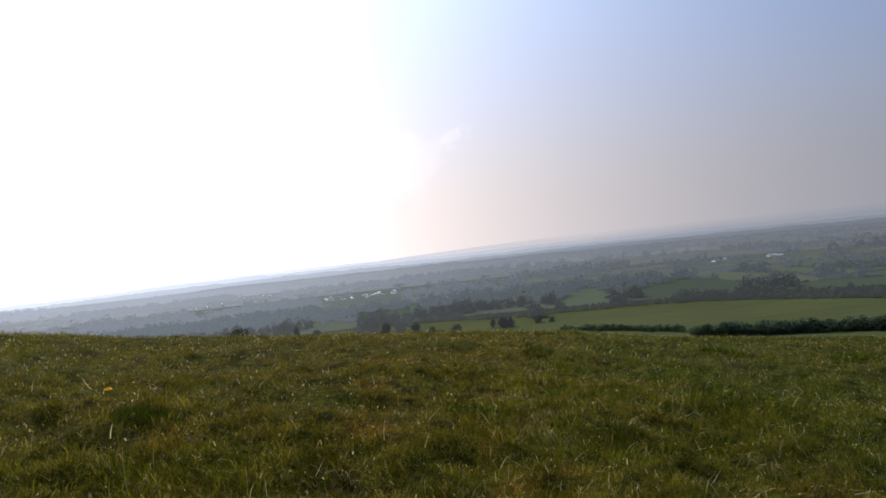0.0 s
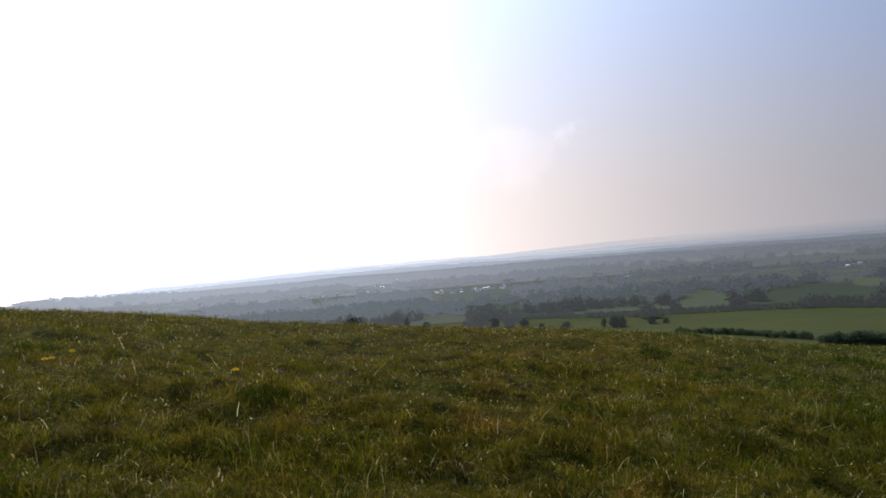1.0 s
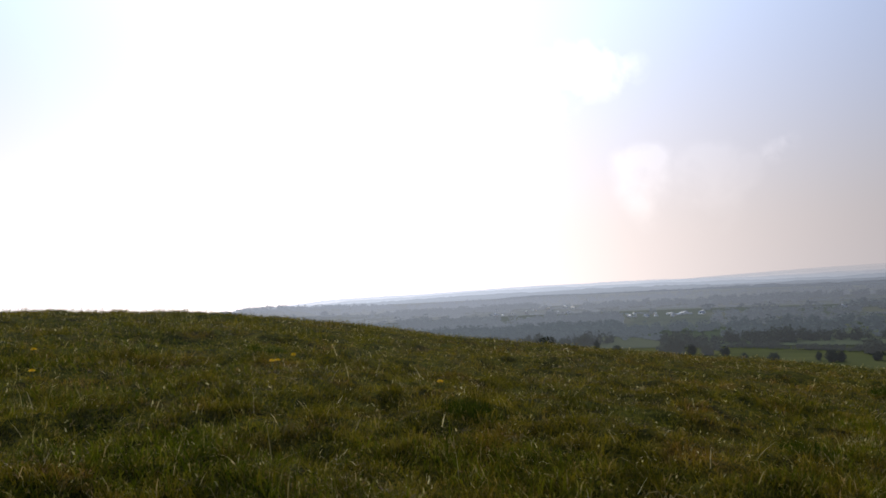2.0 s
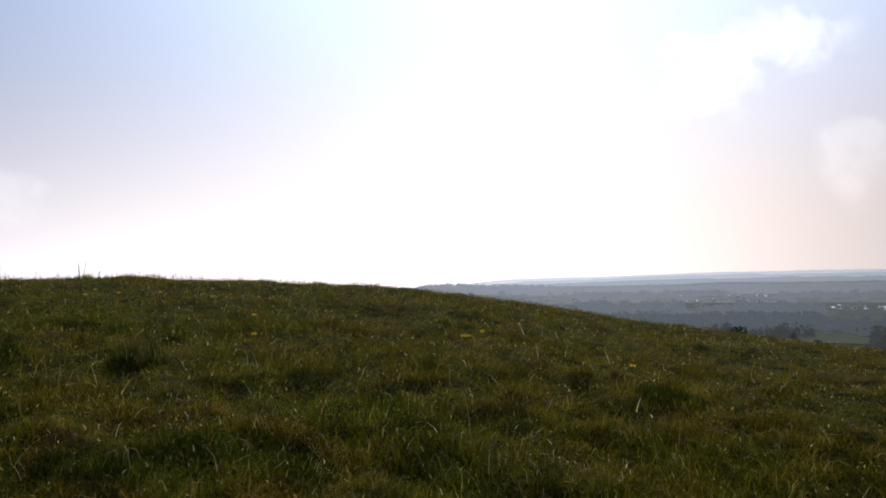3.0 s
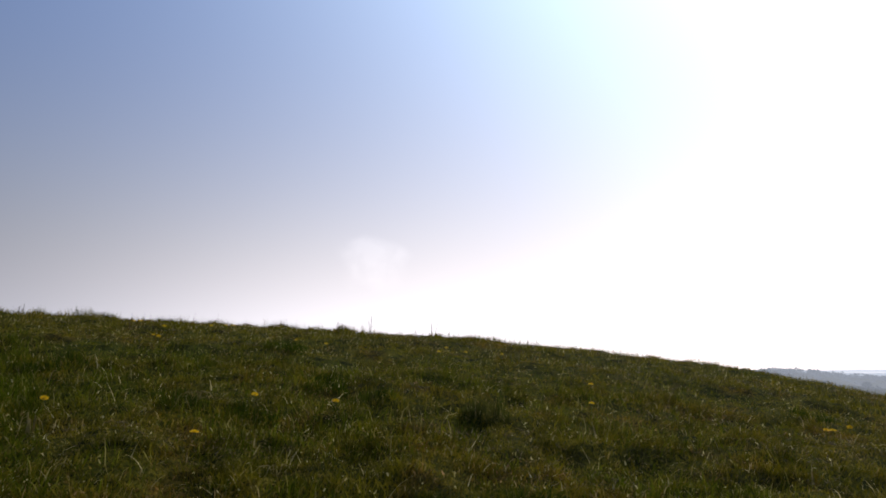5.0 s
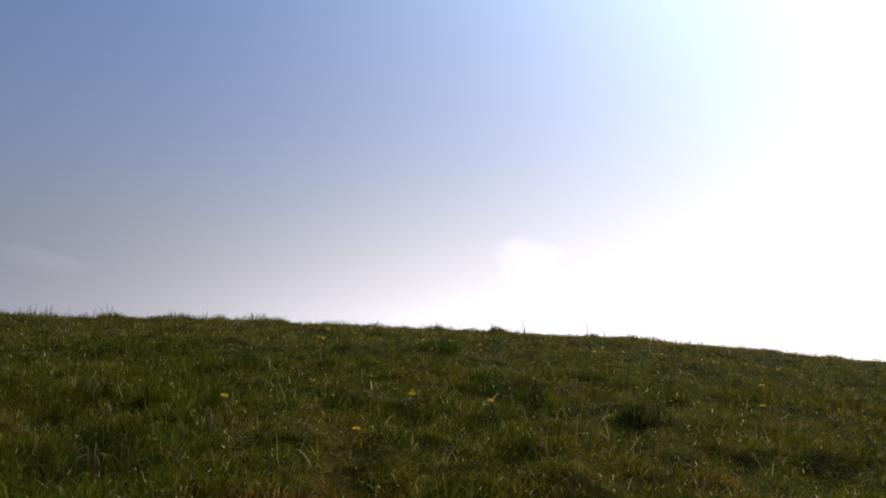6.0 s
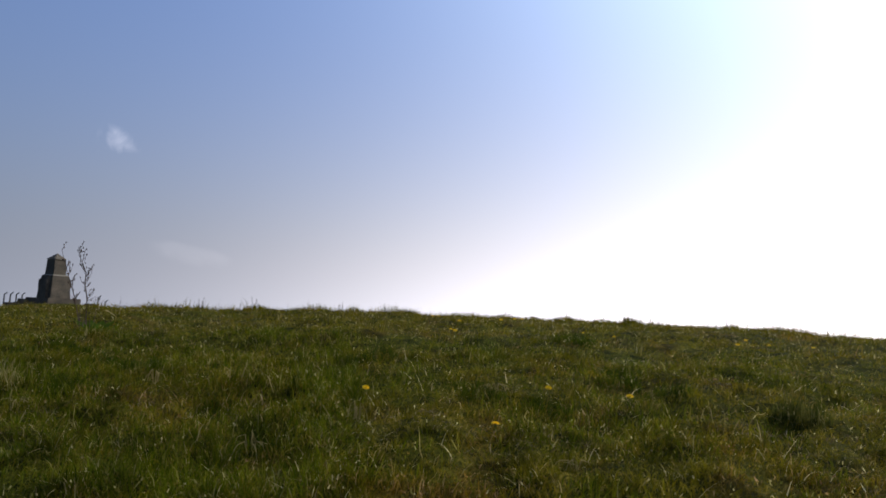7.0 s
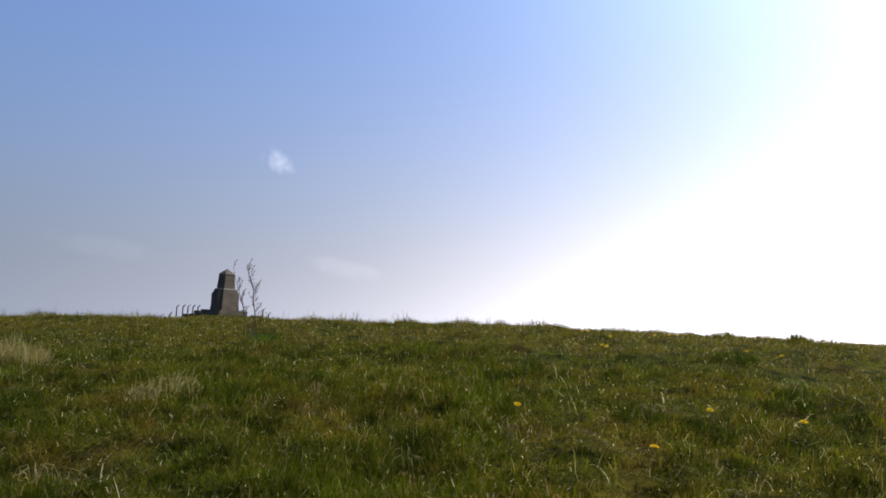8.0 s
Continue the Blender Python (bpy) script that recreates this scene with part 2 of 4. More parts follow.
def turf_material():
    m, n, l, b = material("turf", 1.0, 0.02)
    fine = ramp(n, l, noise_tex(n, l, 9, 6), [(0.3, (0.014, 0.017, 0.002)), (0.5, (0.038, 0.04, 0.005)), (0.72, (0.068, 0.062, 0.009))])
    fine = mix(n, l, 1.0, fine, ramp(n, l, noise_tex(n, l, 48, 4), [(0.35, (0.4, 0.45, 0.4)), (0.65, (1.6, 1.55, 1.5))]), "MULTIPLY")
    fine = mix(n, l, 1.0, fine, worn(n, l), "MULTIPLY")
    fields = n.new("ShaderNodeAttribute")
    fields.attribute_name = "field"
    f = ramp(n, l, fields.outputs["Fac"], [(0.0, (0.05, 0.055, 0.01)), (0.05, (0.066, 0.069, 0.022)), (0.35, (0.066, 0.074, 0.027)), (0.6, (0.058, 0.077, 0.026)), (0.8, (0.09, 0.095, 0.03)), (1.0, (0.12, 0.105, 0.045))])
    f = mix(n, l, 0.35, f, ramp(n, l, noise_tex(n, l, 0.012, 5), [(0.3, (0.035, 0.043, 0.008)), (0.7, (0.085, 0.085, 0.02))]))
    # with distance the fields shift to a paler colour that stands for haze
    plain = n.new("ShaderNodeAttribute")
    plain.attribute_name = "haze_share"
    hazed = mix(n, l, 0.3, ramp(n, l, fields.outputs["Fac"], [(0.05, (0.07, 0.09, 0.055)), (0.5, (0.085, 0.105, 0.06)), (1.0, (0.12, 0.125, 0.085))]), ramp(n, l, noise_tex(n, l, 0.01, 5), [(0.3, (0.08, 0.1, 0.09)), (0.7, (0.13, 0.15, 0.125))]))
    f = mix(n, l, plain.outputs["Fac"], f, hazed)
    rows_ = n.new("ShaderNodeMapping")
    rows_.inputs["Scale"].default_value = (0.02, 0.16, 0.0)
    tc_ = n.new("ShaderNodeTexCoord")
    l.new(tc_.outputs["Object"], rows_.inputs["Vector"])
    streak = n.new("ShaderNodeTexNoise")
    streak.inputs["Scale"].default_value, streak.inputs["Detail"].default_value = 1.0, 4
    l.new(rows_.outputs[0], streak.inputs["Vector"])
    f = mix(n, l, 1.0, f, ramp(n, l, streak.outputs["Fac"], [(0.3, (0.8, 0.84, 0.85)), (0.7, (1.2, 1.14, 1.1))]), "MULTIPLY")
    far = n.new("ShaderNodeMath")
    far.operation = "GREATER_THAN"
    l.new(fields.outputs["Fac"], far.inputs[0])
    far.inputs[1].default_value = 0.01
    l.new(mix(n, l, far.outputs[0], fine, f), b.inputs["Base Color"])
    # a faint blue sheen on the fields, also painted haze
    haze_sheen = n.new("ShaderNodeMath")
    haze_sheen.operation = "MULTIPLY"
    l.new(far.outputs[0], haze_sheen.inputs[0])
    haze_sheen.inputs[1].default_value = 0.02
    l.new(haze_sheen.outputs[0], b.inputs["Sheen Weight"])
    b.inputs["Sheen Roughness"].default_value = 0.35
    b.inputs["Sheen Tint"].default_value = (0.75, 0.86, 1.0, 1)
    bump(n, l, noise_tex(n, l, 14, 5), b, 0.6, 0.03)
    return m


def blade_material(name, stops, glow=0.55, rough=0.6, spec=0.015, patchy=True):
    """Thin leaves that let some light through."""
    m, n, l, b = material(name, rough, spec)
    tint = ramp(n, l, island(n), stops)
    if patchy:
        tint = mix(n, l, 1.0, tint, worn(n, l), "MULTIPLY")
    l.new(tint, b.inputs["Base Color"])
    t, s = n.new("ShaderNodeBsdfTranslucent"), n.new("ShaderNodeMixShader")
    l.new(tint, t.inputs["Color"])
    s.inputs[0].default_value = glow
    l.new(b.outputs[0], s.inputs[1])
    l.new(t.outputs[0], s.inputs[2])
    l.new(s.outputs[0], n["Material Output"].inputs["Surface"])
    return m


def foliage_material(name, stops, sheen=0.0):
    m, n, l, b = material(name, 0.85, 0.15)
    tint = mix(n, l, 0.5, ramp(n, l, island(n), stops), ramp(n, l, noise_tex(n, l, 0.03, 4), stops))
    l.new(tint, b.inputs["Base Color"])
    b.inputs["Sheen Weight"].default_value = sheen
    b.inputs["Sheen Tint"].default_value = (0.75, 0.85, 1.0, 1)
    t, s = n.new("ShaderNodeBsdfTranslucent"), n.new("ShaderNodeMixShader")
    l.new(tint, t.inputs["Color"])
    s.inputs[0].default_value = 0.45
    l.new(b.outputs[0], s.inputs[1])
    l.new(t.outputs[0], s.inputs[2])
    l.new(s.outputs[0], n["Material Output"].inputs["Surface"])
    return m


def plain_material(name, low, high, scale, rough=0.85, relief=0.3, depth=0.01):
    m, n, l, b = material(name, rough, 0.25)
    f = noise_tex(n, l, scale, 6)
    g = noise_tex(n, l, scale * 7, 4)
    c = mix(n, l, 0.35, ramp(n, l, f, [(0.3, low), (0.7, high)]), ramp(n, l, g, [(0.3, low), (0.7, high)]))
    l.new(c, b.inputs["Base Color"])
    bump(n, l, g, b, relief, depth)
    return m


TURF = turf_material()
GRASS = blade_material("grass_blades", [(0.0, (0.045, 0.052, 0.003)), (0.35, (0.1, 0.095, 0.005)), (0.65, (0.146, 0.13, 0.009)), (0.82, (0.155, 0.133, 0.018)), (0.94, (0.19, 0.158, 0.037)), (1.0, (0.3, 0.25, 0.1))])
STRAW = blade_material("dry_grass", [(0.0, (0.24, 0.18, 0.06)), (0.5, (0.42, 0.33, 0.14)), (1.0, (0.8, 0.64, 0.3))], 0.5, 0.6, 0.03, False)
# leaf glints painted as pale base colours, with hardly any gloss
GLINT_LEAF = blade_material("glint_leaf", [(0.0, (0.14, 0.14, 0.025)), (0.6, (0.28, 0.23, 0.06)), (1.0, (0.8, 0.66, 0.3))], 0.55, 0.6, 0.04, False)
PALE = blade_material("bleached_grass", [(0.0, (0.17, 0.13, 0.03)), (0.6, (0.32, 0.25, 0.08)), (1.0, (0.52, 0.43, 0.2))], patchy=False)
BROAD = blade_material("dock_leaf", [(0.0, (0.05, 0.085, 0.01)), (1.0, (0.09, 0.135, 0.016))], 0.6, patchy=False)
LUSH = blade_material("tussock_blades", [(0.0, (0.03, 0.05, 0.002)), (0.6, (0.082, 0.103, 0.005)), (0.9, (0.132, 0.138, 0.013)), (1.0, (0.34, 0.3, 0.13))])
HOLLOW = blade_material("dark_tussock_blades", [(0.0, (0.02, 0.037, 0.003)), (0.6, (0.045, 0.07, 0.005)), (0.95, (0.085, 0.105, 0.01)), (1.0, (0.25, 0.22, 0.1))], 0.45)
STEMMY = blade_material("stemmy_tussock_blades", [(0.0, (0.024, 0.034, 0.005)), (0.6, (0.07, 0.074, 0.012)), (0.95, (0.14, 0.12, 0.03)), (1.0, (0.4, 0.33, 0.15))], 0.5, patchy=False)
HERB = blade_material("herb_leaf", [(0.0, (0.04, 0.045, 0.006)), (0.5, (0.1, 0.09, 0.014)), (0.85, (0.17, 0.13, 0.03)), (1.0, (0.3, 0.23, 0.09))], 0.5)
BLEACHED = blade_material("bleached_straw", [(0.0, (0.4, 0.32, 0.13)), (0.6, (0.72, 0.58, 0.26)), (1.0, (0.85, 0.75, 0.42))], 0.5, 0.6, 0.03, patchy=False)
THATCH = blade_material("matted_dead_grass", [(0.0, (0.06, 0.042, 0.018)), (0.5, (0.125, 0.088, 0.042)), (0.9, (0.22, 0.16, 0.08)), (1.0, (0.42, 0.34, 0.19))], 0.4, patchy=False)
PETAL = blade_material("dandelion_petals", [(0.0, (0.78, 0.5, 0.015)), (1.0, (0.86, 0.62, 0.025))], 0.3, 0.6)
STEM = blade_material("flower_stem", [(0.0, (0.12, 0.17, 0.05)), (1.0, (0.2, 0.2, 0.08))])
DEAD = plain_material("dead_stalk", (0.05, 0.03, 0.02), (0.12, 0.075, 0.05), 20)
BARK = plain_material("bark", (0.05, 0.04, 0.03), (0.11, 0.09, 0.07), 3)
NEAR_LEAF = foliage_material("near_foliage", [(0.0, (0.065, 0.088, 0.045)), (0.6, (0.08, 0.105, 0.055)), (1.0, (0.105, 0.125, 0.065))])
GORSE = foliage_material("gorse_spines", [(0.0, (0.012, 0.016, 0.008)), (0.6, (0.02, 0.026, 0.012)), (1.0, (0.04, 0.045, 0.02))])
PALE_STONE = plain_material("pale_stone", (0.2, 0.17, 0.13), (0.34, 0.3, 0.23), 2.0, 0.9, 0.4, 0.02)
STONE = plain_material("weathered_stone", (0.045, 0.036, 0.025), (0.135, 0.105, 0.07), 1.1, 0.9, 0.6, 0.03)
CONCRETE = plain_material("concrete", (0.06, 0.056, 0.05), (0.12, 0.112, 0.1), 4, 0.9)
TILE = plain_material("roof_slate", (0.3, 0.3, 0.31), (0.42, 0.41, 0.41), 0.6, 0.5)

# ---- ground, one sheet to the horizon ----
rng = np.random.default_rng(11)
SEEDS = np.stack([rng.uniform(-40, 62, 520), np.sqrt(rng.uniform(0.05, 1, 520)) * 3200], 1)
SEEDS = np.stack([-np.sin(np.radians(SEEDS[:, 0])) * SEEDS[:, 1], np.cos(np.radians(SEEDS[:, 0])) * SEEDS[:, 1]], 1)
SEED_KIND = rng.random(len(SEEDS))


def nearest_seeds(x, y):
    """Index of the nearest field, and how far its hedge is."""
    idx, gap = np.zeros(len(x), int), np.zeros(len(x))
    for i in range(0, len(x), 4000):
        d = np.hypot(x[i:i + 4000, None] - SEEDS[:, 0], y[i:i + 4000, None] - SEEDS[:, 1])
        o = np.argpartition(d, 1, axis=1)[:, :2]
        a, b = np.take_along_axis(d, o, 1).T
        idx[i:i + 4000] = np.where(a < b, o[:, 0], o[:, 1])
        gap[i:i + 4000] = abs(a - b)
    return idx, gap


def build_ground():
    az = np.r_[np.arange(-42, 138, 0.5), np.arange(138, 318, 5.0)]
    r = [0.01, 0.12, 0.25]
    while r[-1] < 30:
        r.append(r[-1] * 1.026 + 0.005)
    while r[-1] < 4950:
        r.append(r[-1] * 1.028)
    r = np.array(r)
    a, rr = np.meshgrid(np.radians(az), r)
    x, y = -np.sin(a) * rr, np.cos(a) * rr
    z = land(x, y)
    n, m = len(az), len(r)
    verts = np.stack([x, y, z], -1).reshape(-1, 3)
    i, j = np.meshgrid(np.arange(m - 1), np.arange(n), indexing="ij")
    k = (j + 1) % n
    faces = np.stack([i * n + j, (i + 1) * n + j, (i + 1) * n + k, i * n + k], -1).reshape(-1, 4)[:, ::-1]
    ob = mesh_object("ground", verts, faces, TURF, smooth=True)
    mid = verts[faces].mean(1)
    far = np.hypot(mid[:, 0], mid[:, 1])
    kind = np.zeros(len(faces))
    some = far > 230
    which, _ = nearest_seeds(mid[some, 0], mid[some, 1])
    kind[some] = 0.05 + 0.95 * SEED_KIND[which] ** 1.5
    deg = np.degrees(np.arctan2(-mid[:, 0], mid[:, 1]))
    kind[some & (deg < 3) & (far < np.interp(deg, [-34, -19.5, -15.4, -11, -8, -5, 0, 3], [600, 659, 662, 656, 652, 650, 676, 690]))] = 0.2
    ob.data.attributes.new("haze_share", "FLOAT", "FACE").data.foreach_set("value", smooth_step(560, 1700, far).astype(np.float32))
    ob.data.attributes.new("field", "FLOAT", "FACE").data.foreach_set("value", kind.astype(np.float32))
    return tagged(ob, "grassy hill falling away to a valley of small fields", "ground", kind="structure")


build_ground()


# ---- grass ----
def blades(x, y, length, width, lean, bearing, sink=0.01, plain=False):
    """Vertices and faces of tapering, bending blades rooted at x, y; plain ones are one face each."""
    n = len(x)
    z = land(x, y) - sink
    side = np.stack([np.cos(bearing), np.sin(bearing), np.zeros(n)], -1)
    turn = rng.uniform(0, 2 * math.pi, n)
    out = np.stack([np.cos(turn), np.sin(turn), np.zeros(n)], -1)
    root = np.stack([x, y, z], -1)
    up = np.array([0, 0, 1.0])
    L, W, B = length[:, None], width[:, None] / 2, lean[:, None]
    if plain:
        tip = root + up * L * np.cos(B) + out * L * np.sin(B)
        v = np.stack([root - side * W, root + side * W, tip], 1).reshape(-1, 3)
        return v, np.arange(3 * n).reshape(-1, 3)
    mid = root + up * L * 0.6 * np.cos(B * 0.5) + out * L * 0.6 * np.sin(B * 0.5)
    tip = mid + up * L * 0.45 * np.cos(B * 1.3) + out * L * 0.45 * np.sin(B * 1.3)
    v = np.stack([root - side * W, root + side * W, mid + side * W * 0.75, mid - side * W * 0.75, tip], 1).reshape(-1, 3)
    o = np.arange(n)[:, None, None] * 5
    f = (np.array([[0, 1, 2], [0, 2, 3], [3, 2, 4]])[None] + o).reshape(-1, 3)
    return v, f


def scatter(n, r0, r1, power, a0=-40.0, a1=137.0):
    """Places on the hill, denser near the middle."""
    u = rng.random(n)
    k = 2 - power
    r = (r0 ** k + u * (r1 ** k - r0 ** k)) ** (1 / k)
    a = np.radians(rng.uniform(a0, a1, n))
    return -np.sin(a) * r, np.cos(a) * r, r


def lushness(x, y):
    return 0.6 * value_noise(x / 0.9 + 30, y / 0.9 + 11) + 0.4 * value_noise(x / 0.25, y / 0.25 + 50)


def sward(n, r0, r1, power, wide, plain, a0=-40.0, a1=137.0):
    """One belt of short uneven grass."""
    x, y, r = scatter(n, r0, r1, power, a0, a1)
    lush = lushness(x, y)
    tuft = np.clip((value_noise(x / 0.17 + 70, y / 0.17) - 0.5) * 3, 0, 1)
    length = (0.03 + 0.05 * np.clip(lush - 0.3, 0, 1) ** 1.2 + 0.075 * tuft) * rng.uniform(0.5, 1.5, n)
    width = wide * (1 + r * 0.10) * rng.uniform(0.7, 1.4, n)
    lean = np.abs(rng.normal(1.15, 0.4, n))
    return blades(x, y, length, width, lean, rng.uniform(0, 2 * math.pi, n), 0.01, plain)


def arching(n, r0, r1, power, shortest, longest, thin, thick, steps, flat=False):
    """Long narrow stems that rise, bow and come down again."""
    x, y, r = scatter(n, r0, r1, power)
    long_, wide = rng.uniform(shortest, longest, n), rng.uniform(thin, thick, n) * (1 + 0.06 * r)
    turn, first, curl = rng.uniform(0, 2 * math.pi, n), rng.uniform(0.5, 1.4, n), rng.uniform(0.1, 1.2, n)
    if flat:
        first, curl = rng.uniform(1.15, 1.5, n), rng.uniform(0.0, 0.45, n)
    out = np.stack([np.cos(turn), np.sin(turn), np.zeros(n)], -1)
    side = np.stack([-np.sin(turn), np.cos(turn), np.zeros(n)], -1)
    at = np.stack([x, y, land(x, y) + (0.05 if flat else 0.01)], -1)
    rows = []
    for k in range(steps + 1):
        w = (wide * (1 - 0.8 * k / steps))[:, None]
        rows += [at - side * w, at + side * w]
        a = (first + curl * k / steps)[:, None]
        at = at + (out * np.sin(a) + np.array([0, 0, 1.0]) * np.cos(a)) * (long_ / steps)[:, None]
    v = np.stack(rows, 1).reshape(-1, 3)
    quad = np.array([[2 * k, 2 * k + 1, 2 * k + 3, 2 * k + 2] for k in range(steps)])
    return v, (quad[None] + np.arange(n)[:, None, None] * 2 * (steps + 1)).reshape(-1, 4)


def build_grass():
    v, f = sward(300000, 2.2, 8.5, 1.2, 0.0036, False)
    tagged(mesh_object("grass", v, f, GRASS), "short rough green and olive pasture grass on the hill", "grass", kind="stuff")
    v, f = sward(620000, 8.0, 27, 1.5, 0.0055, True)
    tagged(mesh_object("brow_grass", v, f, GRASS), "short olive pasture grass towards the hill's brow", "grass", kind="stuff")
    for n, a0, a1, reach in ((13000, 72, 137, 10), (40000, 94, 137, 10), (8000, 40, 84, 10), (17000, -40, 4, 10), (20000, 0, 80, 5.0)):
        x, y, r = scatter(n, 2.3, reach, 1.2, a0, a1)
        thick = value_noise(x / 0.7 + 5, y / 0.7 + 40) + 0.5 * value_noise(x / 0.2, y / 0.2 + 9)
        keep = thick > (0.5 if a0 == 94 or reach < 10 else 0.68)
        x, y, r, thick = x[keep], y[keep], r[keep], thick[keep]
        n = len(x)
        v, f = blades(x, y, (0.055 + 0.13 * np.maximum(thick - 0.68, 0)) * rng.uniform(0.7, 1.9, n), 0.0044 * (1 + r * 0.06) * rng.uniform(0.7, 1.4, n), np.abs(rng.normal(0.95, 0.4, n)), rng.uniform(0, 2 * math.pi, n))
        tagged(mesh_object("long_grass", v, f, LUSH), "longer lush green grass growing in clumps", "grass", kind="stuff")
    v, f = arching(6500, 2.3, 25, 1.3, 0.04, 0.15, 0.0010, 0.0021, 4)
    tagged(mesh_object("dry_grass", v, f, STRAW), "pale dead grass stems lying in the pasture", "grass", kind="stuff")
    n = 25000
    x, y, r = scatter(n, 2.4, 24, 1.0)
    v, f = blades(x, y, 0.02 * (1 + r * 0.05) * rng.uniform(0.4, 1.7, n), 0.005 * (1 + r * 0.06) * rng.uniform(0.7, 1.3, n), np.abs(rng.normal(1.2, 0.4, n)), rng.uniform(0, 2 * math.pi, n), -0.055)
    tagged(mesh_object("clover_leaves", v, f, GLINT_LEAF), "small broad leaves among the grass, pale with painted glints", "leaves", kind="stuff")
    n = 90000
    x, y, r = scatter(n, 2.4, 22, 1.1)
    v, f = blades(x, y, 0.017 * (1 + r * 0.07) * rng.uniform(0.5, 1.6, n), 0.011 * (1 + r * 0.07) * rng.uniform(0.7, 1.4, n), np.abs(rng.normal(1.25, 0.35, n)), rng.uniform(0, 2 * math.pi, n), -0.04, True)
    tagged(mesh_object("herb_leaves", v, f, HERB), "small flat herb leaves low in the pasture", "leaves", kind="stuff")
    v, f = arching(620, 2.4, 9, 1.0, 0.07, 0.25, 0.0016, 0.0034, 6)
    tagged(mesh_object("bent_stems", v, f, STRAW), "long bent straw-coloured stems arching over the turf", "grass", kind="stuff")
    x, y, r = scatter(120000, 2.4, 16, 1.1)
    keep = 0.65 * value_noise(x / 0.8 + 61, y / 0.8 + 17) + 0.35 * value_noise(x / 0.22 + 9, y / 0.22) > 0.6
    x, y, r = x[keep], y[keep], r[keep]
    n = len(x)
    v, f = blades(x, y, 0.05 * (1 + r * 0.03) * rng.uniform(0.5, 1.5, n), 0.0042 * (1 + r * 0.08) * rng.uniform(0.7, 1.4, n), np.clip(rng.normal(1.35, 0.2, n), 0.7, 1.65), rng.uniform(0, 2 * math.pi, n), -0.035, True)
    tagged(mesh_object("thatch", v, f, THATCH), "matted brown dead grass in patches between the green", "grass", kind="stuff")
    v, f = arching(1300, 2.4, 14, 1.0, 0.05, 0.18, 0.0008, 0.0017, 4, True)
    tagged(mesh_object("fallen_straws", v, f, BLEACHED), "bright bleached straws lying on top of the turf", "grass", kind="stuff")
    x, y, r = scatter(26000, 10.5, 21, 0.6, 30)
    thick = value_noise(x / 0.8 + 15, y / 0.8 + 4) + 0.6 * value_noise(x / 0.25, y / 0.25 + 29)
    keep = thick > 0.95
    x, y, r, thick = x[keep], y[keep], r[keep], thick[keep]
    n = len(x)
    v, f = blades(x, y, (0.075 + 0.32 * (thick - 0.95)) * rng.uniform(0.6, 1.6, n), 0.0085 * rng.uniform(0.7, 1.3, n), np.abs(rng.normal(0.5, 0.3, n)), rng.uniform(0, 2 * math.pi, n))
    tagged(mesh_object("brow_tufts", v, f, GRASS), "ragged tufts of longer grass along the hill's brow", "grass", kind="stuff")
    n = 320
    x, y, r = scatter(n, 12, 22, 0.5, 40)
    v, f = blades(x, y, rng.uniform(0.12, 0.3, n), np.full(n, 0.008), np.abs(rng.normal(0.15, 0.15, n)), rng.uniform(0, 2 * math.pi, n))
    tagged(mesh_object("seed_stalks", v, f, DEAD), "thin dry seed stalks standing along the brow", "grass", kind="stuff")


build_grass()


# ---- trees and hedges ----
def crown_shape(seed, lumps, leaves, size=0.16, skirt=False):
    """A crown about 1 high and 1 wide, on z 0 to 1, of small leaf clumps round several lumps."""
    g = np.random.default_rng(seed)
    mids = g.normal(0, 1, (lumps, 3))
    mids = mids / np.linalg.norm(mids, axis=1)[:, None] * g.uniform(0.1, 0.3, (lumps, 1)) * [1, 1, 1.25] + [0, 0, 0.34 if skirt else 0.5]
    big = g.uniform(0.16, 0.28, lumps)
    which = g.integers(0, lumps, leaves)
    d = g.normal(0, 1, (leaves, 3))
    d /= np.linalg.norm(d, axis=1)[:, None]
    p = mids[which] + d * (big[which] * g.uniform(0.7, 1.08, leaves))[:, None]
    p[:, 2] = np.where(p[:, 2] < 0.02, g.uniform(0.0, 0.3, leaves), p[:, 2])
    p[:, 2] *= 1.0 / p[:, 2].max()
    a = d + g.normal(0, 0.5, (leaves, 3))
    a /= np.linalg.norm(a, axis=1)[:, None]
    t = np.cross(a, g.normal(0, 1, (leaves, 3)))
    t /= np.linalg.norm(t, axis=1)[:, None]
    b = np.cross(a, t)
    s = (size * g.uniform(0.5, 1.2, leaves))[:, None]
    v = np.stack([p - t * s, p + b * s * 0.6, p + t * s, p - b * s * 0.6], 1).reshape(-1, 3)
    f = (np.array([[0, 1, 2], [0, 2, 3]])[None] + np.arange(leaves)[:, None, None] * 4).reshape(-1, 3)
    return v, f


FINE = [crown_shape(s, 8, 420, 0.07, True) for s in range(5)]
COARSE = [crown_shape(s + 20, 7, 150, 0.1, True) for s in range(7)]
MASSED = [crown_shape(s + 40, 6, 72, 0.13, True) for s in range(9)]
SIMPLE = [crown_shape(s + 90, 5, 30, 0.19, True) for s in range(12)]


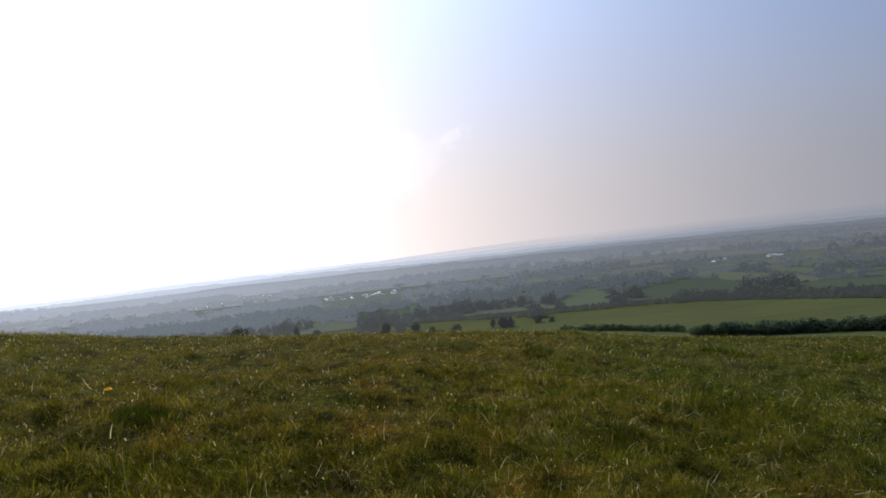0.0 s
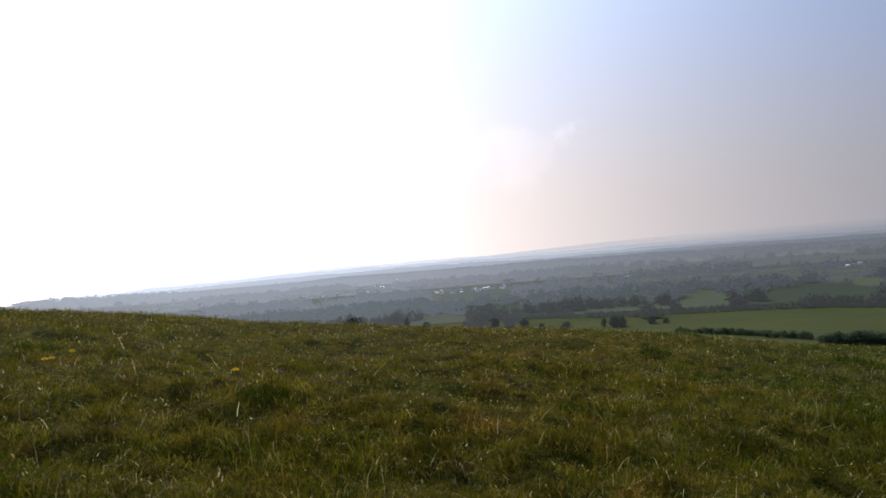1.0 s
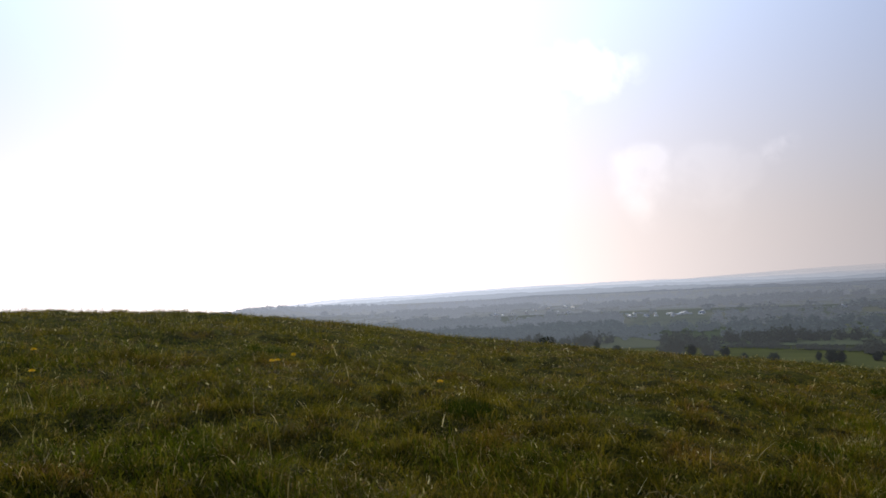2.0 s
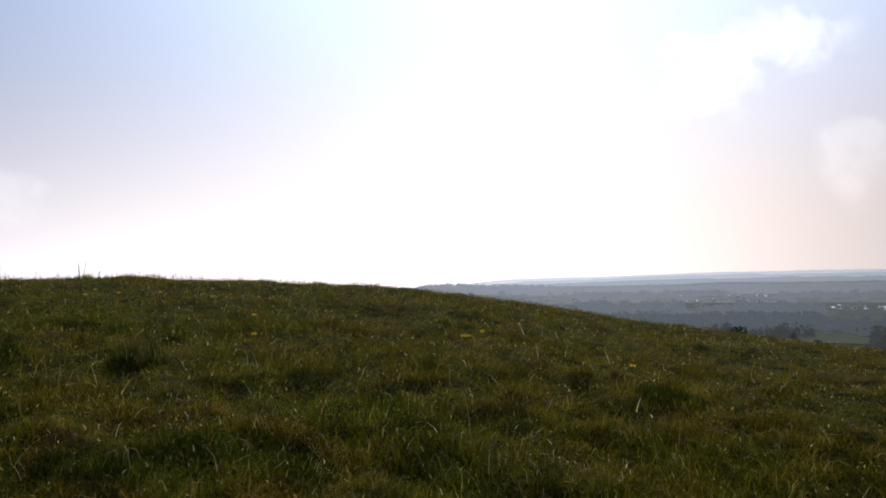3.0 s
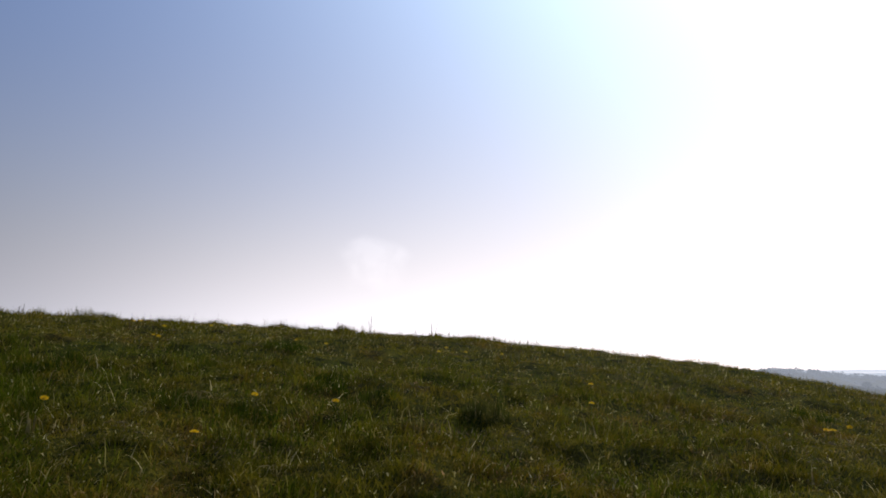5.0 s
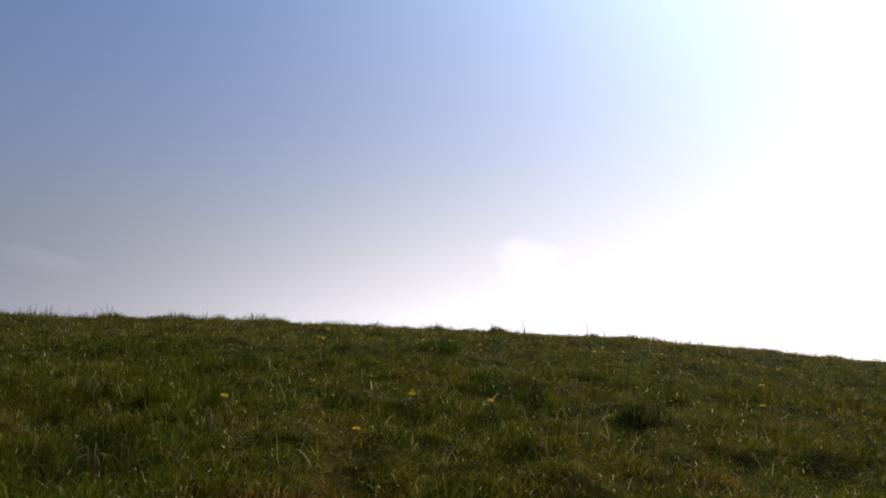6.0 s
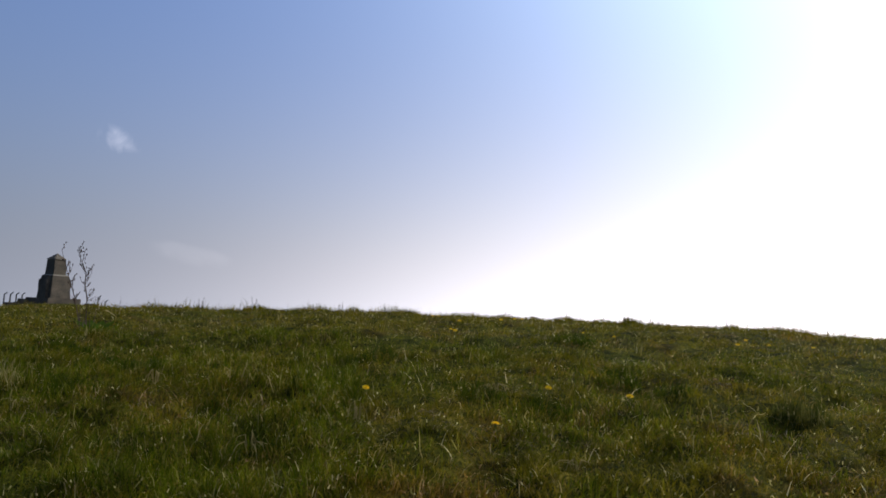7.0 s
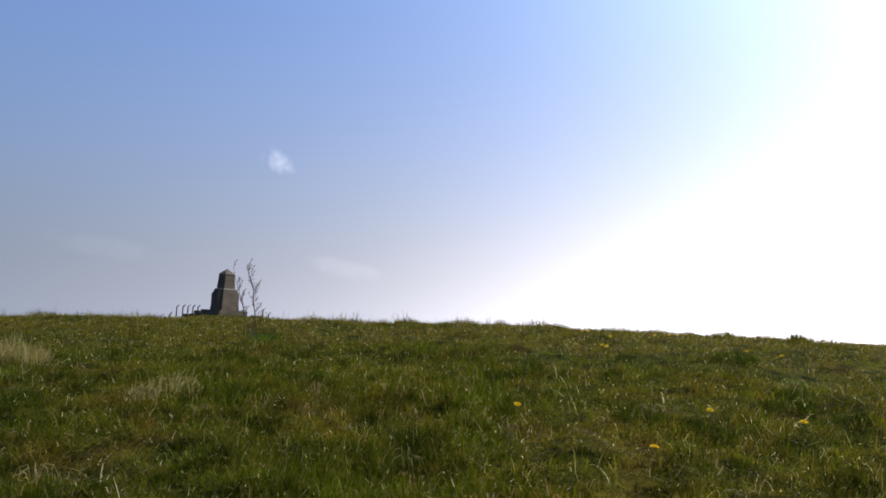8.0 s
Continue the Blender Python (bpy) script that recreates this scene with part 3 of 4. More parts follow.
def woods(name, shapes, places, heights, widths, leaf, label):
    """One mesh of many crowns."""
    vs, fs, at = [], [], 0
    z = land(places[:, 0], places[:, 1])
    for i, (p, h, w) in enumerate(zip(places, heights, widths)):
        v, f = shapes[i % len(shapes)]
        c, s = math.cos(i * 2.4), math.sin(i * 2.4)
        q = np.empty_like(v)
        q[:, 0], q[:, 1], q[:, 2] = (v[:, 0] * c - v[:, 1] * s) * w + p[0], (v[:, 0] * s + v[:, 1] * c) * w + p[1], v[:, 2] * h + z[i] - 0.06 * h
        vs.append(q)
        fs.append(f + at)
        at += len(v)
    return tagged(mesh_object(name, np.concatenate(vs), np.concatenate(fs), leaf), label, "trees", kind="stuff")


def haze_glow_material(name, colour, glow, sunward=1.15, tint=(0.8, 0.97, 1.13)):
    """A distant surface with the bright air before it put in as emission, most below the sun."""
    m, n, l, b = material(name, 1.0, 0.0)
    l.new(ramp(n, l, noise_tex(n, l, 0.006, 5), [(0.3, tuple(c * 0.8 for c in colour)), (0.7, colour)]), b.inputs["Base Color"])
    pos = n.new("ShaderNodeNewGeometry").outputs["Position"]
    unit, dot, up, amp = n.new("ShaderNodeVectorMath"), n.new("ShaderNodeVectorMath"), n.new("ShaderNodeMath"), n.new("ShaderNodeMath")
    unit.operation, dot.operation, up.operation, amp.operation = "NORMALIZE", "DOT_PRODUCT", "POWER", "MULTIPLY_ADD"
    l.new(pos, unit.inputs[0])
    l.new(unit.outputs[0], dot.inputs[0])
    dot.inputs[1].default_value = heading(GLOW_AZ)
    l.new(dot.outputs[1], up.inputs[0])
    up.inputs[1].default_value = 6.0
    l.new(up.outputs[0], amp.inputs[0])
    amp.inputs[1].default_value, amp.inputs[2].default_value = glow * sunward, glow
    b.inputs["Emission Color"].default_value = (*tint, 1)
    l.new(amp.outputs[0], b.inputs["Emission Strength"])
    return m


# hedges and woods in belts, each with more haze painted as emission
AIR_00 = haze_glow_material("near_hedge_air", (0.055, 0.066, 0.044), 0.037, 1.2, (0.93, 0.98, 1.07))
AIR_0 = haze_glow_material("hedge_air", (0.05, 0.062, 0.046), 0.07, 1.4, (0.85, 0.97, 1.14))
AIR_1 = haze_glow_material("far_hedge_air", (0.048, 0.06, 0.046), 0.096, 1.6, (0.87, 0.96, 1.14))
AIR_2 = haze_glow_material("far_wood_air", (0.045, 0.058, 0.048), 0.122, 1.9, (0.88, 0.95, 1.13))
AIR_3 = haze_glow_material("farthest_wood_air", (0.045, 0.055, 0.048), 0.145, 2.1, (0.88, 0.95, 1.14))


def field_edge(az):
    """How far the big near field reaches."""
    return np.interp(az, [-34, -31, -19.5, -15.4, -11, -8, -5, 0, 3], [600, 603, 659, 662, 656, 652, 650, 676, 690])


def build_valley():
    # hedges along the edges of the fields, with trees standing in them
    n = 300000
    r = np.sqrt(rng.uniform(560 ** 2, 2600 ** 2, n))
    deg = rng.uniform(-37, 46, n)
    a = np.radians(deg)
    x, y = -np.sin(a) * r, np.cos(a) * r
    which, gap = nearest_seeds(x, y)
    wood = (value_noise(x / 230, y / 230 + 20) > 0.7) & (rng.random(n) < 0.05)
    wood |= (deg > 4) & (deg < 27) & (r > 820) & (r < 1250) & (value_noise(x / 120, y / 120) > 0.35) & (rng.random(n) < 0.16)
    wood |= (deg > -9) & (deg < 7) & (r > 690) & (r < 880) & (value_noise(x / 70 + 40, y / 70) > 0.57) & (rng.random(n) < 0.15)
    wood |= (deg < -9) & (r > 672) & (r < 790) & (value_noise(x / 60 + 4, y / 60) > 0.76) & (rng.random(n) < 0.1)
    keep = (((gap < 4) & (rng.random(n) < 0.9) & (value_noise(x / 90, y / 90 + 70) > 0.3)) | wood) & ~((deg < 3) & (r < field_edge(deg) + 12)) & ~((deg > 3.4) & (deg < 10.2) & (r > 930) & (r < 1310))
    x, y, r, wood = x[keep], y[keep], r[keep], wood[keep]
    tall = wood | (rng.random(len(x)) < 0.1)
    h = np.where(tall, rng.uniform(7, 15, len(x)), rng.uniform(2, 4, len(x)))
    w = np.where(tall, h * rng.uniform(0.9, 1.4, len(x)), rng.uniform(7, 13, len(x)))
    p = np.stack([x, y], 1)
    mid = r < 780
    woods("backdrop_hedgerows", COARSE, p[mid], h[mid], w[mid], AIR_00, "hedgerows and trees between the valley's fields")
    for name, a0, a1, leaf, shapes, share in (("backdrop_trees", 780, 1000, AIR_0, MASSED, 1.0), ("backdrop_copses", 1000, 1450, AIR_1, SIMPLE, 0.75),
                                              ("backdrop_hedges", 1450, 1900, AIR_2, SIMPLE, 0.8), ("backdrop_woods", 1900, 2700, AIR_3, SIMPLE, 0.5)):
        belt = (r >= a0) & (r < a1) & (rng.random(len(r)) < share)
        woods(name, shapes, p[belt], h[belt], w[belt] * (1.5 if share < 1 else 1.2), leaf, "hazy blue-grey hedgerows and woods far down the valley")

    def row(name, az0, az1, far, step, low, high, leaf, label):
        az = np.arange(az0, az1, step) + rng.uniform(-0.4, 0.4, len(np.arange(az0, az1, step))) * step
        q = np.array([far(v) for v in az]) + rng.uniform(-3, 3, len(az))
        c = np.radians(az)
        h = rng.uniform(low, high, len(az))
        return woods(name, FINE, np.stack([-np.sin(c) * q, np.cos(c) * q], 1), h, h * rng.uniform(1.0, 1.6, len(az)), leaf, label)

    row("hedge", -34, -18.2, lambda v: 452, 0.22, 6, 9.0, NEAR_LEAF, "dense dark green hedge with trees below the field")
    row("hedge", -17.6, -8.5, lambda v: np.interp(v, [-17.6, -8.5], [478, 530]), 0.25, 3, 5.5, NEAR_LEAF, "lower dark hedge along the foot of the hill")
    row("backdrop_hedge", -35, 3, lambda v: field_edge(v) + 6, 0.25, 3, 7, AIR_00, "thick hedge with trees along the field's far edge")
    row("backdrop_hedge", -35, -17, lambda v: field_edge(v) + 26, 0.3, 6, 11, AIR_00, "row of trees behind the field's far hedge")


build_valley()


def build_plain(r0, r1, material_):
    """Fields of the distance, an extra sheet just over the ground that carries painted haze."""
    az, r = np.arange(-42, 50, 0.35), np.geomspace(r0, r1, 26)
    a, rr = np.meshgrid(np.radians(az), r)
    x, y = -np.sin(a) * rr, np.cos(a) * rr
    v = np.stack([x, y, land(x, y) + 0.6], -1).reshape(-1, 3)
    n = len(az)
    i, j = np.meshgrid(np.arange(len(r) - 1), np.arange(n - 1), indexing="ij")
    f = np.stack([i * n + j, i * n + j + 1, (i + 1) * n + j + 1, (i + 1) * n + j], -1).reshape(-1, 4)
    ob = mesh_object("backdrop_fields", v, f, material_, smooth=True)
    mid = v[f].mean(1)
    which, _ = nearest_seeds(mid[:, 0], mid[:, 1])
    ob.data.attributes.new("field", "FLOAT", "FACE").data.foreach_set("value", SEED_KIND[which].astype(np.float32))
    return tagged(ob, "hazy pale green fields of the far valley", "fields", kind="structure")


# haze goes in as emission, and deep dims the fields' own colours
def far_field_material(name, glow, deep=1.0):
    m = haze_glow_material(name, (0.1, 0.12, 0.1), glow, 1.0 + 6 * glow, (0.9, 0.95, 1.13))
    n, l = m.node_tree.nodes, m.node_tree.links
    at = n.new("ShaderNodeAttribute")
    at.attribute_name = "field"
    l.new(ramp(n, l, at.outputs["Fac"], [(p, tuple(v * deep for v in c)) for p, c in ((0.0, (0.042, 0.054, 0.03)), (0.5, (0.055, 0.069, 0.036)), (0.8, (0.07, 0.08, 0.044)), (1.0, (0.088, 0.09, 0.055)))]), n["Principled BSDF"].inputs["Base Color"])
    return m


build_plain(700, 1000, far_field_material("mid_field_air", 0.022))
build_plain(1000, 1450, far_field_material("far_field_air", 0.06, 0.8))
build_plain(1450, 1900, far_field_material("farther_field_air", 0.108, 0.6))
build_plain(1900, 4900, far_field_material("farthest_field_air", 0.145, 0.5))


def build_ridge(far, tops, rough, wooded, material_, seed):
    """A long low hill with an uneven wooded top; the farthest shape stands for haze alone."""
    az = np.arange(-42, 50, 0.06)
    el = sum(np.interp(az + d, [t[0] for t in tops], [t[1] for t in tops]) for d in (-0.6, 0, 0.6)) / 3
    noise = lambda cell, k: value_noise(az / cell + seed, az * 0 + seed * k) - 0.5
    el = el + rough * noise(2.6, 1) + rough * 0.5 * noise(0.8, 3)
    el = el + wooded * (noise(0.33, 5) + 0.7 * noise(0.14, 7)) * np.clip(noise(3.0, 9) * 4 + 0.6, 0.1, 1)
    top = 1.4 + far * np.tan(np.radians(el))
    a = np.radians(az)
    rings = []
    for d, k in ((-140, 0.0), (-70, 0.5), (0, 1.0), (50, 0.75)):
        q = far + d
        foot = land(-np.sin(a) * q, np.cos(a) * q) - 12
        rings.append(np.stack([-np.sin(a) * q, np.cos(a) * q, foot + (top - foot) * k], -1))
    n = len(az)
    i, j = np.meshgrid(np.arange(3), np.arange(n - 1), indexing="ij")
    faces = np.stack([i * n + j, i * n + j + 1, (i + 1) * n + j + 1, (i + 1) * n + j], -1).reshape(-1, 4)
    ob = mesh_object("backdrop_haze_layer", np.concatenate(rings), faces, material_, smooth=True)
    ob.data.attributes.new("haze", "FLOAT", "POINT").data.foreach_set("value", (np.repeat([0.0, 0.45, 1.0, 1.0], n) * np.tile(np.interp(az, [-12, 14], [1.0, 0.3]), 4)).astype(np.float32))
    return tagged(ob, "blue-grey layer of ridge and painted haze on the horizon", "hills", kind="structure")


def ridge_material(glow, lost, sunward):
    """Haze put in as emission, with the ridge fading clear towards its top by the share given."""
    m = haze_glow_material("hazed_ridge", (0.05, 0.055, 0.06), glow, sunward, (0.87, 0.95, 1.12))
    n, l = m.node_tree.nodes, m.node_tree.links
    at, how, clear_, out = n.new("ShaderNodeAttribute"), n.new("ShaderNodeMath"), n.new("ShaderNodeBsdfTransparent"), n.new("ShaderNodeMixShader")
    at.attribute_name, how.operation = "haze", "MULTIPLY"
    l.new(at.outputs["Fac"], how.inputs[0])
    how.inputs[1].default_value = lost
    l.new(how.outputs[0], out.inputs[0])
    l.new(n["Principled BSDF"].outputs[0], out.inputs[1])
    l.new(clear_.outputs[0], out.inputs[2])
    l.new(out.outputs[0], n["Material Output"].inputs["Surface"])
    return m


# distance, glow (haze as emission), share lost in the air, unevenness, trees, and the line of the top in azimuth and
# elevation
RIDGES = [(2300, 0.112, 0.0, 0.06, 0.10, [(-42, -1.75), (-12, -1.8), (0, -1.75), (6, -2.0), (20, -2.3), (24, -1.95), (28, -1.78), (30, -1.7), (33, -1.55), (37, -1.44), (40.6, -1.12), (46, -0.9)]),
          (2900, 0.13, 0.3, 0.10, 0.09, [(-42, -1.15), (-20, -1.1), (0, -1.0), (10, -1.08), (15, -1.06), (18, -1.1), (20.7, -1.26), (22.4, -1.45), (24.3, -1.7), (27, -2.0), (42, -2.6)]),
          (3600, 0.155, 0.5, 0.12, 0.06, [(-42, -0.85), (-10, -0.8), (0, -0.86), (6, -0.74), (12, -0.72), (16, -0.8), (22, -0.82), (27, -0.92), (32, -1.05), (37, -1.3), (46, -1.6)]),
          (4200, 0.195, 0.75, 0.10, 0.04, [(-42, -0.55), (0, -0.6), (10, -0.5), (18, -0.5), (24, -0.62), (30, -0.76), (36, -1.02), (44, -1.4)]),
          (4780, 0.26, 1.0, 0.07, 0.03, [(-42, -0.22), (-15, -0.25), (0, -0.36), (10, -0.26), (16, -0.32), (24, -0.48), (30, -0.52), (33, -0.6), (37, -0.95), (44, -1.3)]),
          # no hill: a haze bank added in ridge shape to soften the horizon
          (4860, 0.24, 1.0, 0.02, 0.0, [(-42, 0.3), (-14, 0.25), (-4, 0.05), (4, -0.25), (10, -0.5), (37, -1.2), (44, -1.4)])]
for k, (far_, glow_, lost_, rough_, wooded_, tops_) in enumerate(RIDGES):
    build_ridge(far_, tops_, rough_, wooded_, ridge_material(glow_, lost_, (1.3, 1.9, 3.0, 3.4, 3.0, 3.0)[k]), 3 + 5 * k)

# foliage lightened by a weak emission in place of the haze before it
HAZED_TALL_LEAF = haze_glow_material("hazed_tall_foliage", (0.065, 0.08, 0.05), 0.036, 1.1, (0.95, 0.98, 1.05))
HAZED_SMALL_LEAF = haze_glow_material("hazed_small_foliage", (0.05, 0.06, 0.038), 0.017, 1.2, (0.95, 0.98, 1.05))

# trees on the lower slope: azimuth, degrees below level, height, width
TREES = [(-6.6, 5.94, 14.0, 18.0), (-4.1, 6.50, 7.3, 9.0), (-4.7, 6.48, 6.4, 7.3), (-3.3, 6.43, 5.5, 4.6), (-6.9, 6.40, 5.6, 7.4), (-7.9, 6.39, 4.0, 5.0),
         (-0.4, 6.59, 6.3, 9.5), (4.0, 5.99, 9.9, 12.0), (5.1, 5.92, 7.0, 9.0), (2.8, 6.07, 5.8, 8.0), (6.2, 5.88, 16.0, 18.0), (7.1, 5.87, 10.1, 13.0),
         (13.1, 5.39, 14.3, 13.2), (12.0, 5.54, 8.5, 6.4), (10.5, 5.63, 5.3, 8.4), (1.5, 6.30, 4.2, 6.0)]


def build_tree(az, el, height, spread, seed):
    p = in_valley(az, el)
    kind = "tall" if height > 12 else "small" if height < 6.2 else "rounded"
    t = thing("tree", p - Vector((0, 0, 0.3)), f"{kind} {'grey-green' if height > 9 else 'dark green'} tree on the grassy lower slope", "tree", "trees on the lower slope")
    bm = bmesh.new()
    g = random.Random(seed)

    def limb(a, b, ra, rb):
        d = (Vector(b) - Vector(a)).length
        m = Matrix.Translation(a) @ (Vector(b) - Vector(a)).to_track_quat("Z", "Y").to_matrix().to_4x4() @ Matrix.Translation((0, 0, d / 2))
        bmesh.ops.create_cone(bm, cap_ends=True, segments=7, radius1=ra, radius2=rb, depth=d, matrix=m)

    limb((0, 0, 0), (0, 0, height * 0.45), height * 0.03, height * 0.02)
    for k in range(5):
        q = k * 1.26 + g.random()
        limb((0, 0, height * (0.25 + 0.04 * k)), (math.cos(q) * spread * 0.3, math.sin(q) * spread * 0.3, height * g.uniform(0.55, 0.8)), height * 0.015, height * 0.005)
    part("trunk", bm, BARK, t)
    v, f = crown_shape(seed + 60, 20, 1700, 0.06, True)
    mesh_object("crown", v * [spread * 1.15, spread * 1.15, height * (1.25 if height < 10 else 1.0)], f, HAZED_TALL_LEAF if height > 9 else HAZED_SMALL_LEAF, t)


for i, row_ in enumerate(TREES):
    build_tree(*row_, i + 31 if 4 <= i <= 5 else i)


# ---- houses and farms in the valley ----
def prism(w, d, eaves, ridge, over=0.0):
    """A gabled body, or a roof of two slabs where over is given."""
    bm = bmesh.new()
    if not over:
        pts = [(-w / 2, 0), (w / 2, 0), (w / 2, eaves), (0, ridge), (-w / 2, eaves)]
        front, back = ([bm.verts.new((x, y, z)) for x, z in pts] for y in (-d / 2, d / 2))
        bm.faces.new(front), bm.faces.new(back[::-1])
        for k in range(5):
            bm.faces.new((front[k], front[(k + 1) % 5], back[(k + 1) % 5], back[k]))
    else:
        pts = [(-w / 2 - over, eaves - over * 0.5), (0, ridge + 0.05), (w / 2 + over, eaves - over * 0.5), (w / 2 + over, eaves - over * 0.5 + 0.25), (0, ridge + 0.35), (-w / 2 - over, eaves - over * 0.5 + 0.25)]
        front, back = ([bm.verts.new((x, y, z)) for x, z in pts] for y in (-d / 2 - over, d / 2 + over))
        bm.faces.new(front), bm.faces.new(back[::-1])
        for k in range(6):
            bm.faces.new((front[k], front[(k + 1) % 6], back[(k + 1) % 6], back[k]))
    return bm


def box(x, y, z, w, d, h, bm=None):
    bm = bm or bmesh.new()
    bmesh.ops.create_cube(bm, size=1, matrix=Matrix.Translation((x, y, z + h / 2)) @ Matrix.Diagonal((w, d, h, 1)))
    return bm


# wall colours plus an emission that imitates haze over the town
HAZED_WHITE = haze_glow_material("hazed_white_render", (0.7, 0.69, 0.66), 0.07, 1.4, (0.95, 0.98, 1.05))
HAZED_BRICK = haze_glow_material("hazed_pale_brick", (0.42, 0.35, 0.3), 0.07, 1.4, (0.95, 0.98, 1.05))
GLASS = material("dark_window", 0.15, 0.6)[0]
GLASS.node_tree.nodes["Principled BSDF"].inputs["Base Color"].default_value = (0.03, 0.035, 0.04, 1)
METAL = plain_material("pale_sheet_roof", (0.56, 0.56, 0.56), (0.72, 0.72, 0.71), 0.4, 0.6)
SHED_ROOF = plain_material("grey_sheet_roof", (0.3, 0.3, 0.3), (0.42, 0.42, 0.41), 0.4, 0.7)


def build_house(label, wall_mat, roof_mat, w, d, eaves, ridge, barn=False):
    t = thing("barn" if barn else "house", (0, 0, 0), label, "barn" if barn else "house", "farm buildings" if barn else "houses of the town")
    wall = part("wall", prism(w, d, eaves, ridge), wall_mat, t)
    roof = part("roof", prism(w, d, eaves, ridge, 0.3), roof_mat, t)
    if barn:
        part("door", box(0, -d / 2 - 0.05, 0, w * 0.4, 0.1, eaves * 0.8), TILE, wall)
        return t
    part("chimney", box(0, d * 0.36, ridge - 0.3, 0.7, 0.7, 1.6), HAZED_BRICK, roof)
    for side in (-1, 1):
        for k in (-0.3, 0.3):
            for z in (0.9, 3.3):
                part("window", box(side * (w / 2 + 0.02), k * d, z, 0.06, 1.2, 1.2), GLASS, wall)
    return t


def stand(ob, az, el, turn):
    p = in_valley(az, el)
    return Matrix.Translation(p - Vector((0, 0, 0.3))) @ Matrix.Rotation(turn, 4, "Z")


def build_town():
    kinds = [build_house("white rendered house with a grey slate gable roof", HAZED_WHITE, TILE, 6, 8, 4.6, 6.2), build_house("pale brick house with a light low gable roof", HAZED_BRICK, METAL, 6, 8, 4.4, 5.6),
             build_house("low pale house with a light sheet roof", HAZED_WHITE, METAL, 6, 9, 3.2, 4.2)]
    g = random.Random(4)
    spots = []
    for k in range(24):
        spots.append((g.uniform(12.3, 20.5), g.uniform(2.15, 2.65)))
    for k in range(22):
        spots.append((g.uniform(4.0, 9.6), g.uniform(2.86, 3.12)))
    spots += [(25.5, 1.9), (12.5, 1.7), (-0.5, 2.9), (-5.1, 2.85), (-5.4, 2.8), (29, 1.6), (31, 1.7), (22.5, 2.0)]
    for k, (az, el) in enumerate(spots):
        src = kinds[k % 3 if k < 3 else g.choice((0, 0, 0, 2, 2, 1))]
        m = stand(src, az, el, g.uniform(0, 3.1)) @ Matrix.Scale(g.uniform(0.72, 1.0), 4)
        if k < 3:
            src.matrix_basis = m
        else:
            copy_thing(src, m)
    barns = [build_house("long white farm shed with a pale sheet roof", HAZED_WHITE, SHED_ROOF, 8, 15, 3.6, 5.2, True), build_house("broad farm shed with a pale sheet roof among trees", HAZED_BRICK, SHED_ROOF, 8, 12, 3.4, 5, True)]
    barns[0].matrix_basis = stand(barns[0], -20.8, 2.9, 1.25)
    barns[1].matrix_basis = stand(barns[1], -24.7, 2.95, 1.0)
    copy_thing(barns[0], stand(barns[0], -24.2, 2.9, 1.9))
    copy_thing(barns[1], stand(barns[1], -20.4, 3.05, 0.3))


build_town()


# ---- monument on the summit ----
def frustum(w0, w1, h, z, bevel=0.03):
    """A square tapering block standing at height z."""
    bm = bmesh.new()
    low = [bm.verts.new((sx * w0 / 2, sy * w0 / 2, z)) for sx, sy in ((-1, -1), (1, -1), (1, 1), (-1, 1))]
    if w1 > 0.02:
        top = [bm.verts.new((sx * w1 / 2, sy * w1 / 2, z + h)) for sx, sy in ((-1, -1), (1, -1), (1, 1), (-1, 1))]
        bm.faces.new(low[::-1]), bm.faces.new(top)
        for k in range(4):
            bm.faces.new((low[k], low[(k + 1) % 4], top[(k + 1) % 4], top[k]))
    else:
        tip = bm.verts.new((0, 0, z + h))
        bm.faces.new(low[::-1])
        for k in range(4):
            bm.faces.new((low[k], low[(k + 1) % 4], tip))
    if bevel:
        bmesh.ops.bevel(bm, geom=bm.edges[:], offset=bevel, segments=2, affect="EDGES")
    return bm


def stone_box(x, y, z, w, d, h):
    bm = box(x, y, z, w, d, h)
    bmesh.ops.bevel(bm, geom=bm.edges[:], offset=0.03, segments=2, affect="EDGES")
    return bm


